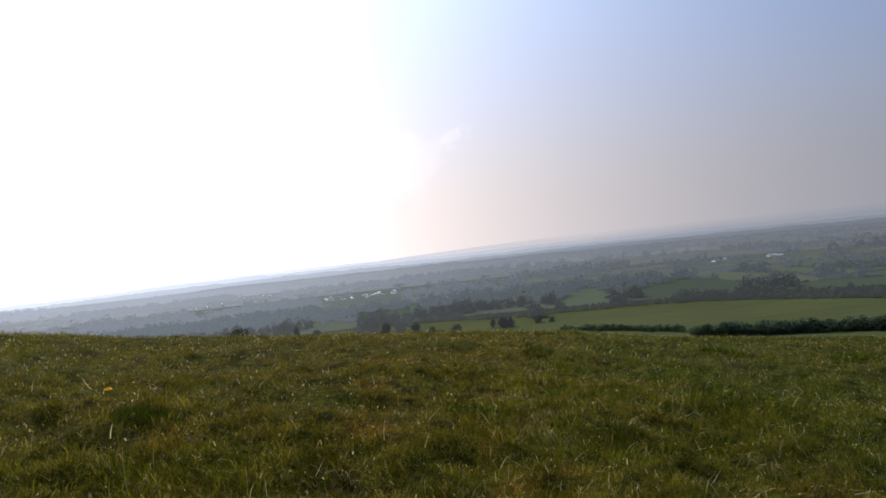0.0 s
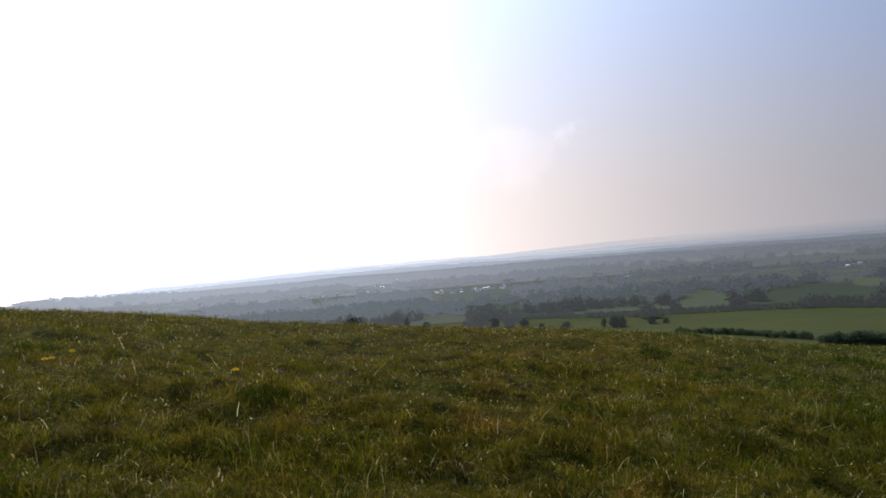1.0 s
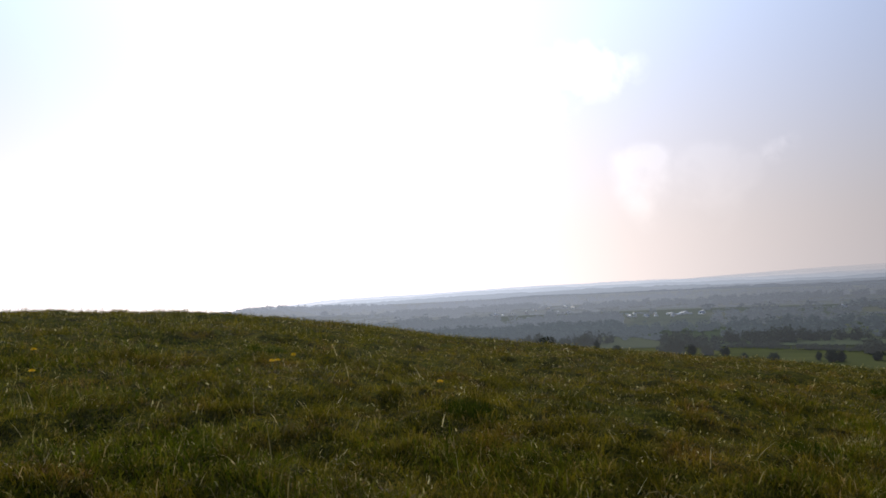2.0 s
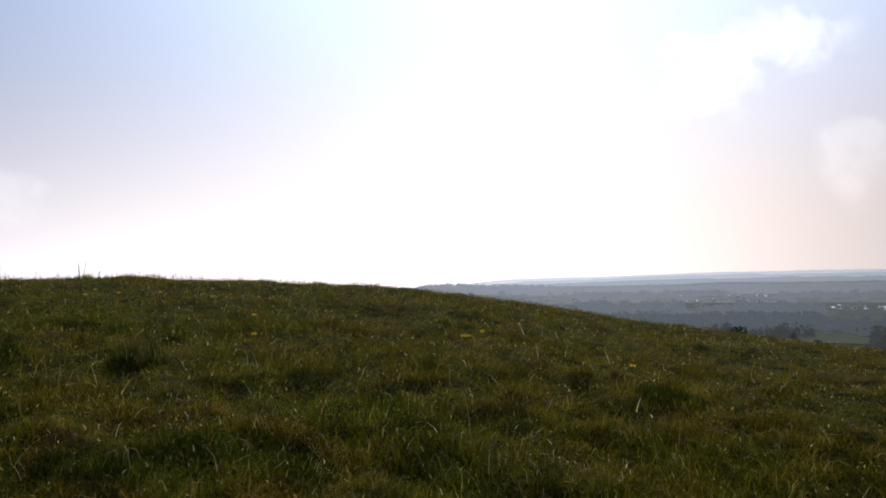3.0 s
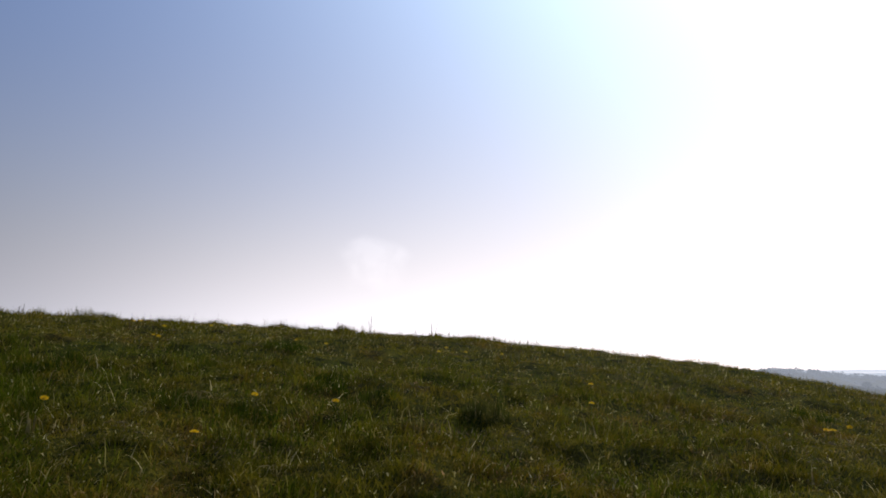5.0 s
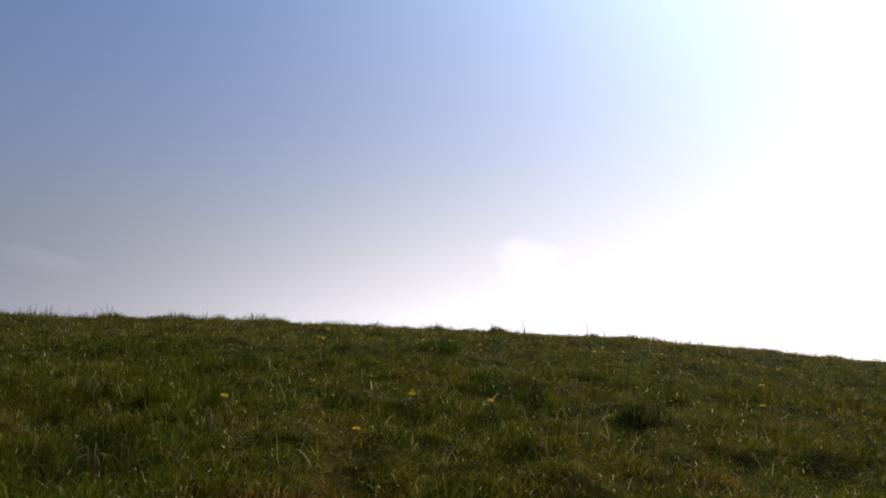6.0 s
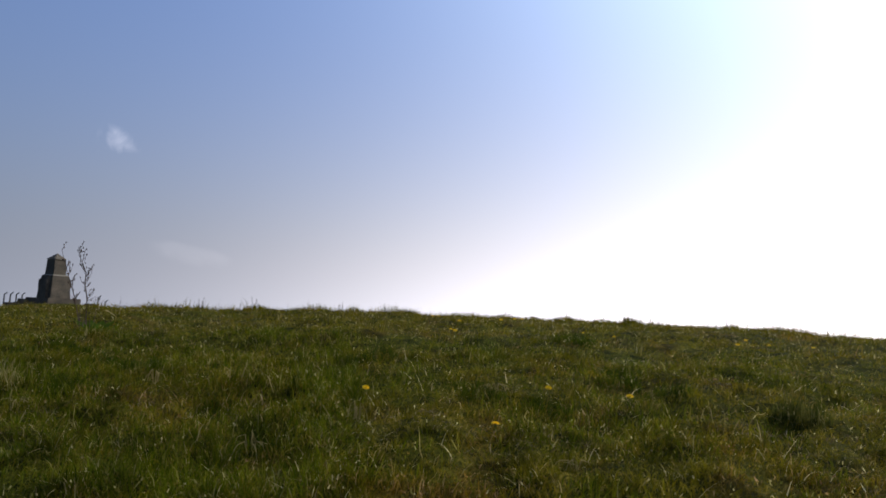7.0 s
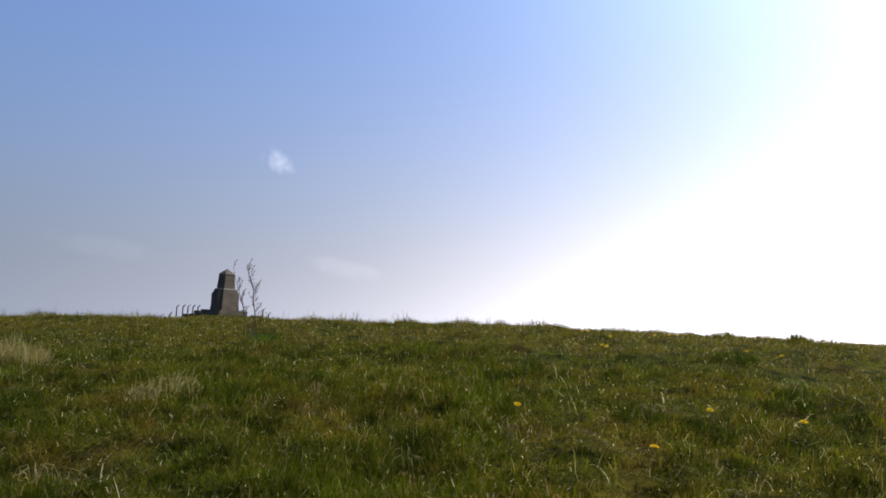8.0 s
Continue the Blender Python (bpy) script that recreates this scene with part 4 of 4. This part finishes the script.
def build_monument():
    p = on_land(113.3, MONUMENT_R)
    t = thing("monument", p - Vector((0, 0, 0.42)), "weathered stone memorial obelisk on a stepped plinth", "monument")
    t.rotation_euler = (0, 0, radians(113.3 + 34))
    part("lower_step", stone_box(0, 0, 0, 4.6, 4.6, 0.45), STONE, t)
    part("upper_step", stone_box(0, 0, 0.44, 3.2, 3.2, 0.48), STONE, t)
    part("pedestal", frustum(2.0, 1.62, 2.0, 0.92), STONE, t)
    part("string_course", frustum(1.5, 1.46, 0.12, 2.91, 0.02), PALE_STONE, t, "projecting lighter stone band")
    part("shaft", frustum(1.26, 1.1, 1.4, 3.02), STONE, t)
    part("cap", frustum(1.24, 0.0, 0.56, 4.42, 0.0), STONE, t, "pointed pyramid capstone")
    # stepped buttresses on two sides
    for sx in (-1, 1):
        part("buttress", stone_box(sx * 0.95, 0, 0.92, 0.5, 1.15, 1.68), STONE, t)
        part("buttress", stone_box(sx * 0.78, 0, 2.59, 0.4, 0.95, 0.36), STONE, t)
    part("side_wall", stone_box(-2.0, 1.3, 0.45, 0.45, 0.9, 0.32), STONE, t)
    part("side_wall", stone_box(-2.75, 2.1, 0.1, 0.45, 0.9, 0.3), STONE, t)
    part("side_wall", stone_box(2.62, -1.7, 0, 0.7, 1.2, 0.55), STONE, t)
    part("side_wall", stone_box(3.2, -2.2, 0, 0.7, 1.0, 0.38), STONE, t)


build_monument()


def build_fence():
    """Posts with cranked tops round the monument."""
    mid, right, away = heading(113.3) * MONUMENT_R, heading(113.3 - 90), heading(113.3)
    t = thing("fence_post", (0, 0, 0), "grey concrete fence post with a cranked top", "fence post", "posts round the monument")
    bm = box(0, 0, -0.3, 0.11, 0.11, 1.4)
    bmesh.ops.bevel(bm, geom=bm.edges[:], offset=0.015, segments=1, affect="EDGES")
    post = part("post", bm, CONCRETE, t)
    bm = bmesh.new()
    bmesh.ops.create_cube(bm, size=1, matrix=Matrix.Translation((0.1, 0, 1.17)) @ Matrix.Rotation(radians(50), 4, "Y") @ Matrix.Diagonal((0.09, 0.09, 0.32, 1)))
    part("cranked_top", bm, CONCRETE, t)
    first = True
    for across, back, sunk in ((-4.45, 1.0, 0), (-3.9, 1.5, 0), (-3.45, 2.0, 0), (-3.0, 2.5, 0), (-2.55, 3.0, 0), (-5.0, 0.2, 0.72), (-5.7, -0.8, 0.85), (3.75, 1.6, 0.2), (4.3, 0.5, 0.6), (0.4, 4.2, 0), (-0.9, 4.0, 0), (1.9, 3.6, 0)):
        q = mid + right * across + away * back
        q.z = float(land(q.x, q.y)) - sunk
        m = Matrix.Translation(q) @ Matrix.Rotation(radians(113.3), 4, "Z")
        if first:
            t.matrix_basis = m
        else:
            copy_thing(t, m)
        first = False


build_fence()


# ---- plants of the hill ----
def tube(bm, points, r0, r1, sides=5):
    rings = []
    for k, p in enumerate(points):
        a, b = Vector(points[max(k - 1, 0)]), Vector(points[min(k + 1, len(points) - 1)])
        q = (b - a).to_track_quat("Z", "Y")
        r = r0 + (r1 - r0) * k / (len(points) - 1)
        rings.append([bm.verts.new(Vector(p) + q @ Vector((math.cos(s * 2 * math.pi / sides) * r, math.sin(s * 2 * math.pi / sides) * r, 0))) for s in range(sides)])
    for a, b in zip(rings, rings[1:]):
        for s in range(sides):
            bm.faces.new((a[s], a[(s + 1) % sides], b[(s + 1) % sides], b[s]))
    bm.faces.new(rings[0][::-1]), bm.faces.new(rings[-1])


def leaf_blade(bm, base, way_, length, width, bend=0.5):
    """A pointed leaf with a folded midrib."""
    base, d = Vector(base), Vector(way_).normalized()
    side = d.cross(Vector((0, 0, 1))).normalized()
    rows = []
    for k in range(5):
        u = k / 4
        c = base + d * length * u - Vector((0, 0, bend * length * u * u))
        w = width * math.sin(math.pi * (0.12 + 0.85 * u)) / 2
        rows.append((bm.verts.new(c - side * w), bm.verts.new(c - Vector((0, 0, width * 0.15))), bm.verts.new(c + side * w)))
    for a, b in zip(rows, rows[1:]):
        bm.faces.new((a[0], a[1], b[1], b[0])), bm.faces.new((a[1], a[2], b[2], b[1]))


def build_dock():
    """The tall dead stalks with a few seed heads, above a tuft of leaves."""
    x, y = -10.3, -4.1
    t = thing("dead_dock", (x, y, float(land(x, y)) - 0.03), "tall dead brown dock stalks with seed heads, in grass", "plant")
    right, toward_ = heading(112 - 90), heading(112 + 180)
    g = random.Random(9)

    def pt(u, z, k=0.0):
        return right * u + toward_ * k + Vector((0, 0, z))

    def stem(pts, r0, r1):
        bm = bmesh.new()
        tube(bm, pts, r0, r1)
        return part("stem", bm, DEAD, t)

    def twig(pts, own, heads):
        bm = bmesh.new()
        tube(bm, pts, 0.0035, 0.0016, 4)
        part("twig", bm, DEAD, own)
        for k in range(heads):
            p = pts[0].lerp(pts[-1], 0.4 + 0.6 * k / max(heads - 1, 1))
            bm2 = bmesh.new()
            bmesh.ops.create_icosphere(bm2, subdivisions=1, radius=0.008, matrix=Matrix.Translation(p + Vector((g.uniform(-.012, .012), g.uniform(-.012, .012), 0))) @ Matrix.Diagonal((1, 1, g.uniform(1.3, 2.2), 1)))
            part("seed_head", bm2, DEAD, t)

    def sprigs(own, line, n, reach):
        """Short side twigs with seed heads up along a stem."""
        for k in range(n):
            at = (k + g.random()) / n * (len(line) - 1.001)
            base = line[int(at)].lerp(line[int(at) + 1], at % 1)
            d, up_ = g.choice((-1, 1)) * g.uniform(0.3, 1.0) * reach, g.uniform(0.05, 0.14)
            twig([base, base + right * d * 0.6 + Vector((0, 0, up_ * 0.45)), base + right * d + toward_ * g.uniform(-0.03, 0.03) + Vector((0, 0, up_))], own, g.choice((2, 3, 3)))

    line_a = [pt(-0.03, 0), pt(-0.02, 0.25), pt(-0.024, 0.466), pt(-0.065, 0.676), pt(-0.061, 0.81), pt(-0.139, 0.99), pt(-0.176, 1.15)]
    line_b = [pt(-0.056, 0, 0.05), pt(-0.128, 0.303, 0.05), pt(-0.181, 0.511, 0.06), pt(-0.231, 0.667, 0.05), pt(-0.295, 0.85, 0.05), pt(-0.364, 1.084, 0.04)]
    a, b = stem(line_a, 0.0105, 0.003), stem(line_b, 0.009, 0.0026)
    stem([pt(0.06, 0, -0.05), pt(0.08, 0.2, -0.05), pt(0.1, 0.36, -0.04)], 0.007, 0.003)
    stem([pt(-0.08, 0, 0.0), pt(-0.09, 0.25, 0.02), pt(-0.1, 0.38, 0.02)], 0.008, 0.004)
    for u, z, k in ((-0.01, 0.3, 0.15), (0.03, 0.24, 0.2), (-0.05, 0.34, 0.22)):
        stem([pt(u - 0.02, -0.05, k), pt(u, z * 0.5, k), pt(u - 0.01, z, k)], 0.008, 0.004)
    twig([pt(-0.058, 0.65), pt(0.003, 0.813), pt(0.013, 0.921)], a, 7)
    twig([pt(-0.026, 0.466), pt(0.048, 0.55), pt(0.057, 0.603)], a, 5)
    twig([pt(-0.025, 0.44), pt(0.064, 0.497), pt(0.138, 0.475)], a, 3)
    twig([pt(-0.061, 0.77), pt(-0.106, 0.887), pt(-0.079, 1.05)], a, 4)
    twig([pt(-0.231, 0.667, 0.05), pt(-0.199, 0.762, 0.05), pt(-0.163, 0.79, 0.05)], b, 4)
    twig([pt(-0.264, 0.76, 0.05), pt(-0.259, 0.878, 0.05), pt(-0.258, 0.931, 0.05)], b, 4)
    sprigs(a, line_a[2:], 15, 0.075)
    sprigs(b, line_b[1:], 11, 0.06)
    for k in range(16):
        q = k * 0.393 + g.uniform(-0.2, 0.2)
        bm = bmesh.new()
        leaf_blade(bm, pt(0.12, 0.0, 0.12) + Vector((math.cos(q) * 0.06, math.sin(q) * 0.06, 0.02)), (math.cos(q), math.sin(q), g.uniform(0.8, 2.0)), g.uniform(0.26, 0.42), g.uniform(0.07, 0.11), 0.35)
        part("leaf", bm, BROAD, t)
    bm = bmesh.new()
    leaf_blade(bm, pt(0.2, 0.34, 0.15), right * 1.0 + Vector((0, 0, -0.35)), 0.14, 0.06, 0.3)
    part("leaf", bm, STRAW, t, "pale withered leaf")


build_dock()


def build_stems():
    """Thin dead stems on the brow."""
    for x, y, high, n in ((-15.44, 5.63, 0.46, 5), (-16.9, 7.88, 0.56, 3), (-15.58, 4.95, 0.3, 3), (-17.2, -1.2, 0.34, 3), (-14.3, 3.4, 0.22, 3), (-17.0, -3.1, 0.36, 2), (-16.8, -4.2, 0.34, 3)):
        t = thing("dead_weed", (x, y, float(land(x, y)) - 0.02), "thin bare dead weed stems on the grassy brow", "plant", "dead stems on the brow")
        g = random.Random(int(x * 10))
        for k in range(n):
            lean_, turn_ = g.uniform(0.05, 0.5), g.uniform(0, 6.28)
            h = high * g.uniform(0.55, 1.0)
            o = Vector((math.cos(turn_), math.sin(turn_), 0))
            bm = bmesh.new()
            tube(bm, [o * 0.02, o * (0.02 + lean_ * h * 0.4) + Vector((0, 0, h * 0.55)), o * (0.02 + lean_ * h * 0.6) + Vector((0, 0, h))], 0.008, 0.004, 4)
            part("stem", bm, DEAD, t)


build_stems()



def build_dry_tuft(x, y, n, reach, high):
    """A few bleached stems splayed out from one root."""
    t = thing("dry_tuft", (x, y, float(land(x, y)) - 0.01), "splayed tuft of bleached dead grass stems in turf", "grass tuft", "dry tufts on the hill")
    g = random.Random(int(x * 100))
    for k in range(n):
        q, far = 6.28 * k / n + g.uniform(-0.4, 0.4), reach * g.uniform(0.6, 1.1)
        o, up_ = Vector((math.cos(q), math.sin(q), 0)), high * g.uniform(0.7, 1.1)
        bm = bmesh.new()
        tube(bm, [o * 0.01, o * far * 0.35 + Vector((0, 0, up_)), o * far * 0.75 + Vector((0, 0, up_ * 0.85)), o * far + Vector((0, 0, up_ * 0.3))], 0.0042, 0.0022, 4)
        part("stem", bm, STRAW, t)


for spot in ((-2.74, 8.02, 7, 0.10, 0.12),
             (0.57, 5.99, 8, 0.10, 0.08),
             (1.86, 4.50, 7, 0.12, 0.09),
             (1.78, 4.70, 4, 0.14, 0.08),
             (-6.07, 0.61, 7, 0.13, 0.10),
             (-5.11, -0.41, 6, 0.10, 0.14),
             (-4.31, 0.79, 5, 0.12, 0.07),
             (-3.02, 3.76, 6, 0.09, 0.09),
             (-3.43, 1.52, 5, 0.12, 0.10),
             (-1.84, 4.76, 5, 0.14, 0.05),
             (-0.80, 4.26, 4, 0.16, 0.07),
             (-6.29, -2.02, 6, 0.10, 0.12),
             (-4.71, -1.00, 6, 0.16, 0.12),
             (-5.56, -2.69, 6, 0.13, 0.08),
             (-4.11, -2.91, 7, 0.15, 0.12)):
    build_dry_tuft(*spot)

DANDELIONS = [(-13.50, 0.67), (-13.17, 0.74), (-11.76, 0.96), (-10.14, 0.66), (-10.04, 0.72), (-12.80, 1.78), (-12.66, 1.98), (-12.63, 2.12), (-10.08, 2.45), (-9.96, 2.86), (-5.99, -0.39), (-6.22, 1.07), (-5.92, 1.64), (-4.82, 0.44), (-2.78, 5.54), (-5.01, 6.64), (-5.73, 4.03), (-4.57, 5.67), (-4.53, 5.70), (-9.79, 4.49), (-11.11, 5.27), (-10.48, 5.30), (-10.11, 5.74), (-6.46, 4.60)]


def build_dandelion():
    t = thing("dandelion", (0, 0, 0), "open yellow dandelion flower in short grass", "flower", "dandelions in the grass")
    bm = bmesh.new()
    tube(bm, [(0, 0, -0.03), (0.004, 0.002, 0.03), (0.01, 0.0, 0.062)], 0.0028, 0.0022)
    part("stem", bm, STEM, t)
    bm = bmesh.new()
    bmesh.ops.create_cone(bm, cap_ends=True, segments=10, radius1=0.004, radius2=0.011, depth=0.014, matrix=Matrix.Translation((0.01, 0, 0.067)))
    part("calyx", bm, STEM, t, "green cup under the petals")
    g = random.Random(2)
    bm = bmesh.new()
    for n, rad, up in ((22, 0.022, 0.003), (16, 0.017, 0.008), (10, 0.010, 0.012)):
        for k in range(n):
            q = (k + g.random() * 0.6) * 2 * math.pi / n
            d, s = Vector((math.cos(q), math.sin(q), 0)), Vector((-math.sin(q), math.cos(q), 0))
            c = Vector((0.01, 0, 0.073))
            w = rad * 0.17
            vs = [bm.verts.new(c + d * rad * 0.15 - s * w * 0.5), bm.verts.new(c + d * rad * 0.15 + s * w * 0.5), bm.verts.new(c + d * rad + s * w + Vector((0, 0, up))), bm.verts.new(c + d * rad - s * w + Vector((0, 0, up)))]
            bm.faces.new(vs)
    part("petals", bm, PETAL, t, "bright yellow petals")
    g = random.Random(5)
    for i, (x, y) in enumerate(DANDELIONS):
        turn_ = Vector((-x, -y, 0)).to_track_quat("X", "Z").to_euler().z
        m = Matrix.Translation((x, y, float(land(x, y)) + 0.01)) @ Matrix.Rotation(turn_, 4, "Z") @ Matrix.Rotation(radians(g.uniform(5, 30)), 4, "Y") @ Matrix.Rotation(g.uniform(0, 6), 4, "Z") @ Matrix.Diagonal((1.12, 1.12, 1.12, 1))
        if i:
            copy_thing(t, m)
        else:
            t.matrix_basis = m


build_dandelion()

TUSSOCKS = [(-7.33, -5.45), (-6.05, -3.21), (-6.69, 1.81), (-5.34, 2.67), (-3.45, 1.39), (-3.01, 2.06), (-3.52, 1.90), (0.48, 7.03), (1.19, 10.91), (2.33, 8.23), (2.57, 6.47), (4.46, 12.15), (6.63, 11.89), (0.47, 5.57), (-2.32, 5.23), (-7.80, -0.47), (-7.26, 1.97), (-9.30, 2.09), (-5.90, 0.50), (-6.87, -2.67), (-2.37, 5.11), (-5.59, 6.89), (1.10, 5.41), (0.01, 5.98),
            (-5.62, -4.17), (-7.84, -3.33), (-5.94, -2.55), (-4.70, -1.03), (-8.04, -0.30), (-6.41, 0.46), (-6.17, 2.06), (-5.80, 0.97), (-9.87, 2.32), (-6.93, -2.34), (-5.90, -1.42),
            (-3.01, 2.06), (-3.52, 1.87), (-3.44, 1.49), (-2.34, 5.04), (2.41, 8.27), (2.42, 6.42), (5.77, 10.73), (1.17, 11.14), (-2.28, 5.22), (-7.80, -0.47)]
PALE_TUSSOCKS = {0, 1, 7, 13}


def build_tussocks():
    for i, (x, y) in enumerate(TUSSOCKS):
        pale = i in PALE_TUSSOCKS
        far = math.hypot(x, y)
        n, wide, high = 420, 0.13 + 0.012 * far, 0.13 + 0.006 * far
        if i >= 35:
            n, wide, high = 300, 0.08 + 0.008 * far, 0.07 + 0.005 * far
        lean = 0.95 if i in (7, 13) else 0.55
        if pale:
            wide, high = 0.1 + 0.018 * far, 0.08 + 0.024 * far
        if i in (7, 13):
            n, wide, high, lean = 150, 0.2, 0.19, 1.0
        leafy = x > 2
        if leafy:
            n, wide, lean = 500, wide * 1.3, 0.8
        if i == 0:
            n, wide, high, lean = 620, 0.3, 0.46, 0.4
        elif i == 1:
            n, wide, high, lean = 420, 0.3, 0.27, 0.8
        elif i in (4, 5, 6):
            n, wide, high, lean = 650, 0.27, 0.15, 0.7
        elif i == 3:
            n, wide, high, lean = 620, 0.21, 0.34, 0.5
        q, s = rng.uniform(0, 2 * math.pi, n), np.sqrt(rng.random(n)) * wide
        v, f = blades(x + np.cos(q) * s, y + np.sin(q) * s, high * rng.uniform(0.4, 1.1, n) * (1 - (0.8 if i == 3 else 0.5) * s / wide), (0.006 if leafy else 0.0035) * (1 + far * 0.07) * rng.uniform(0.7, 1.3, n), np.abs(rng.normal(lean, 0.3, n)), q)
        base = np.array([x, y, float(land(x, y))])
        ob = mesh_object("grass_tussock", v - base, f, PALE if pale else STEMMY if i == 3 else LUSH if leafy else HOLLOW)
        ob.location = base
        tagged(ob, "tussock of pale bleached grass in the pasture" if pale else "mound of broad-bladed green grass in the pasture" if leafy else "tussock of taller dark green grass in the pasture", "grass tussock", "tussocks on the hill")


build_tussocks()


def build_gorse():
    p = on_land(16.4, 24.5)
    t = thing("gorse_bush", p - Vector((0, 0, 0.05)), "low dark gorse bush just over the brow", "bush")
    bm = bmesh.new()
    for k in range(5):
        tube(bm, [(k * 0.1 - 0.2, 0, 0), (k * 0.14 - 0.28, 0.05, 0.2), (k * 0.18 - 0.36, 0, 0.4)], 0.02, 0.008)
    part("stems", bm, BARK, t)
    v, f = crown_shape(77, 9, 900, 0.05)
    mesh_object("foliage", v * [1.1, 0.8, 0.62], f, GORSE, t)


build_gorse()


# ---- ragged clumps along the brow ----
def brow(az):
    """The point where the hill's skyline runs in that direction."""
    r = np.arange(6, 40, 0.1)
    v = heading(az)
    x, y = v.x * r - 0.36, v.y * r - 0.24
    k = int(np.argmax((land(x, y) - 1.4) / r))
    return float(x[k]), float(y[k])


def build_brow_clumps():
    for az, half, high in ((47.0, 0.3, 0.1), (51.2, 0.3, 0.1), (59.2, 0.42, 0.16), (60.6, 0.3, 0.12), (63.6, 0.3, 0.13), (71.0, 0.2, 0.15), (72.6, 0.42, 0.15), (75.5, 0.4, 0.09), (77.8, 0.3, 0.12), (80.0, 0.5, 0.13),
                           (84.5, 0.4, 0.08), (88.2, 0.3, 0.13), (89.8, 0.42, 0.19), (92.2, 0.3, 0.17), (95.2, 0.4, 0.15), (99.6, 0.3, 0.12), (103.8, 0.5, 0.14), (107.2, 0.4, 0.13), (118.5, 0.5, 0.12), (125.8, 0.5, 0.18)):
        x, y = brow(az)
        n = 340
        q, s = rng.uniform(0, 2 * math.pi, n), np.sqrt(rng.random(n)) * half
        v, f = blades(x + np.cos(q) * s, y + np.sin(q) * s, high * rng.uniform(0.5, 1.25, n) * (1.15 - 0.7 * (s / half) ** 2), 0.009 * rng.uniform(0.6, 1.3, n), np.abs(rng.normal(0.35, 0.25, n)), rng.uniform(0, 2 * math.pi, n))
        base = np.array([x, y, float(land(x, y))])
        ob = mesh_object("grass_tussock", v - base, f, GRASS)
        ob.location = base
        tagged(ob, "ragged clump of longer olive grass along the hill's brow", "grass tussock", "clumps along the brow")


build_brow_clumps()


def build_grass_behind():
    """The same pasture goes on underfoot and away behind."""
    for name, n, r0, r1, power, wide, a0, a1 in (("grass_underfoot", 26000, 0.15, 2.35, 0.6, 0.0042, -180, 180), ("grass_behind", 90000, 2.2, 14, 1.2, 0.006, 137, 320)):
        v, f = sward(n, r0, r1, power, wide, True, a0, a1)
        tagged(mesh_object(name, v, f, GRASS), "short rough green and olive pasture grass on the hill", "grass", kind="stuff")


build_grass_behind()
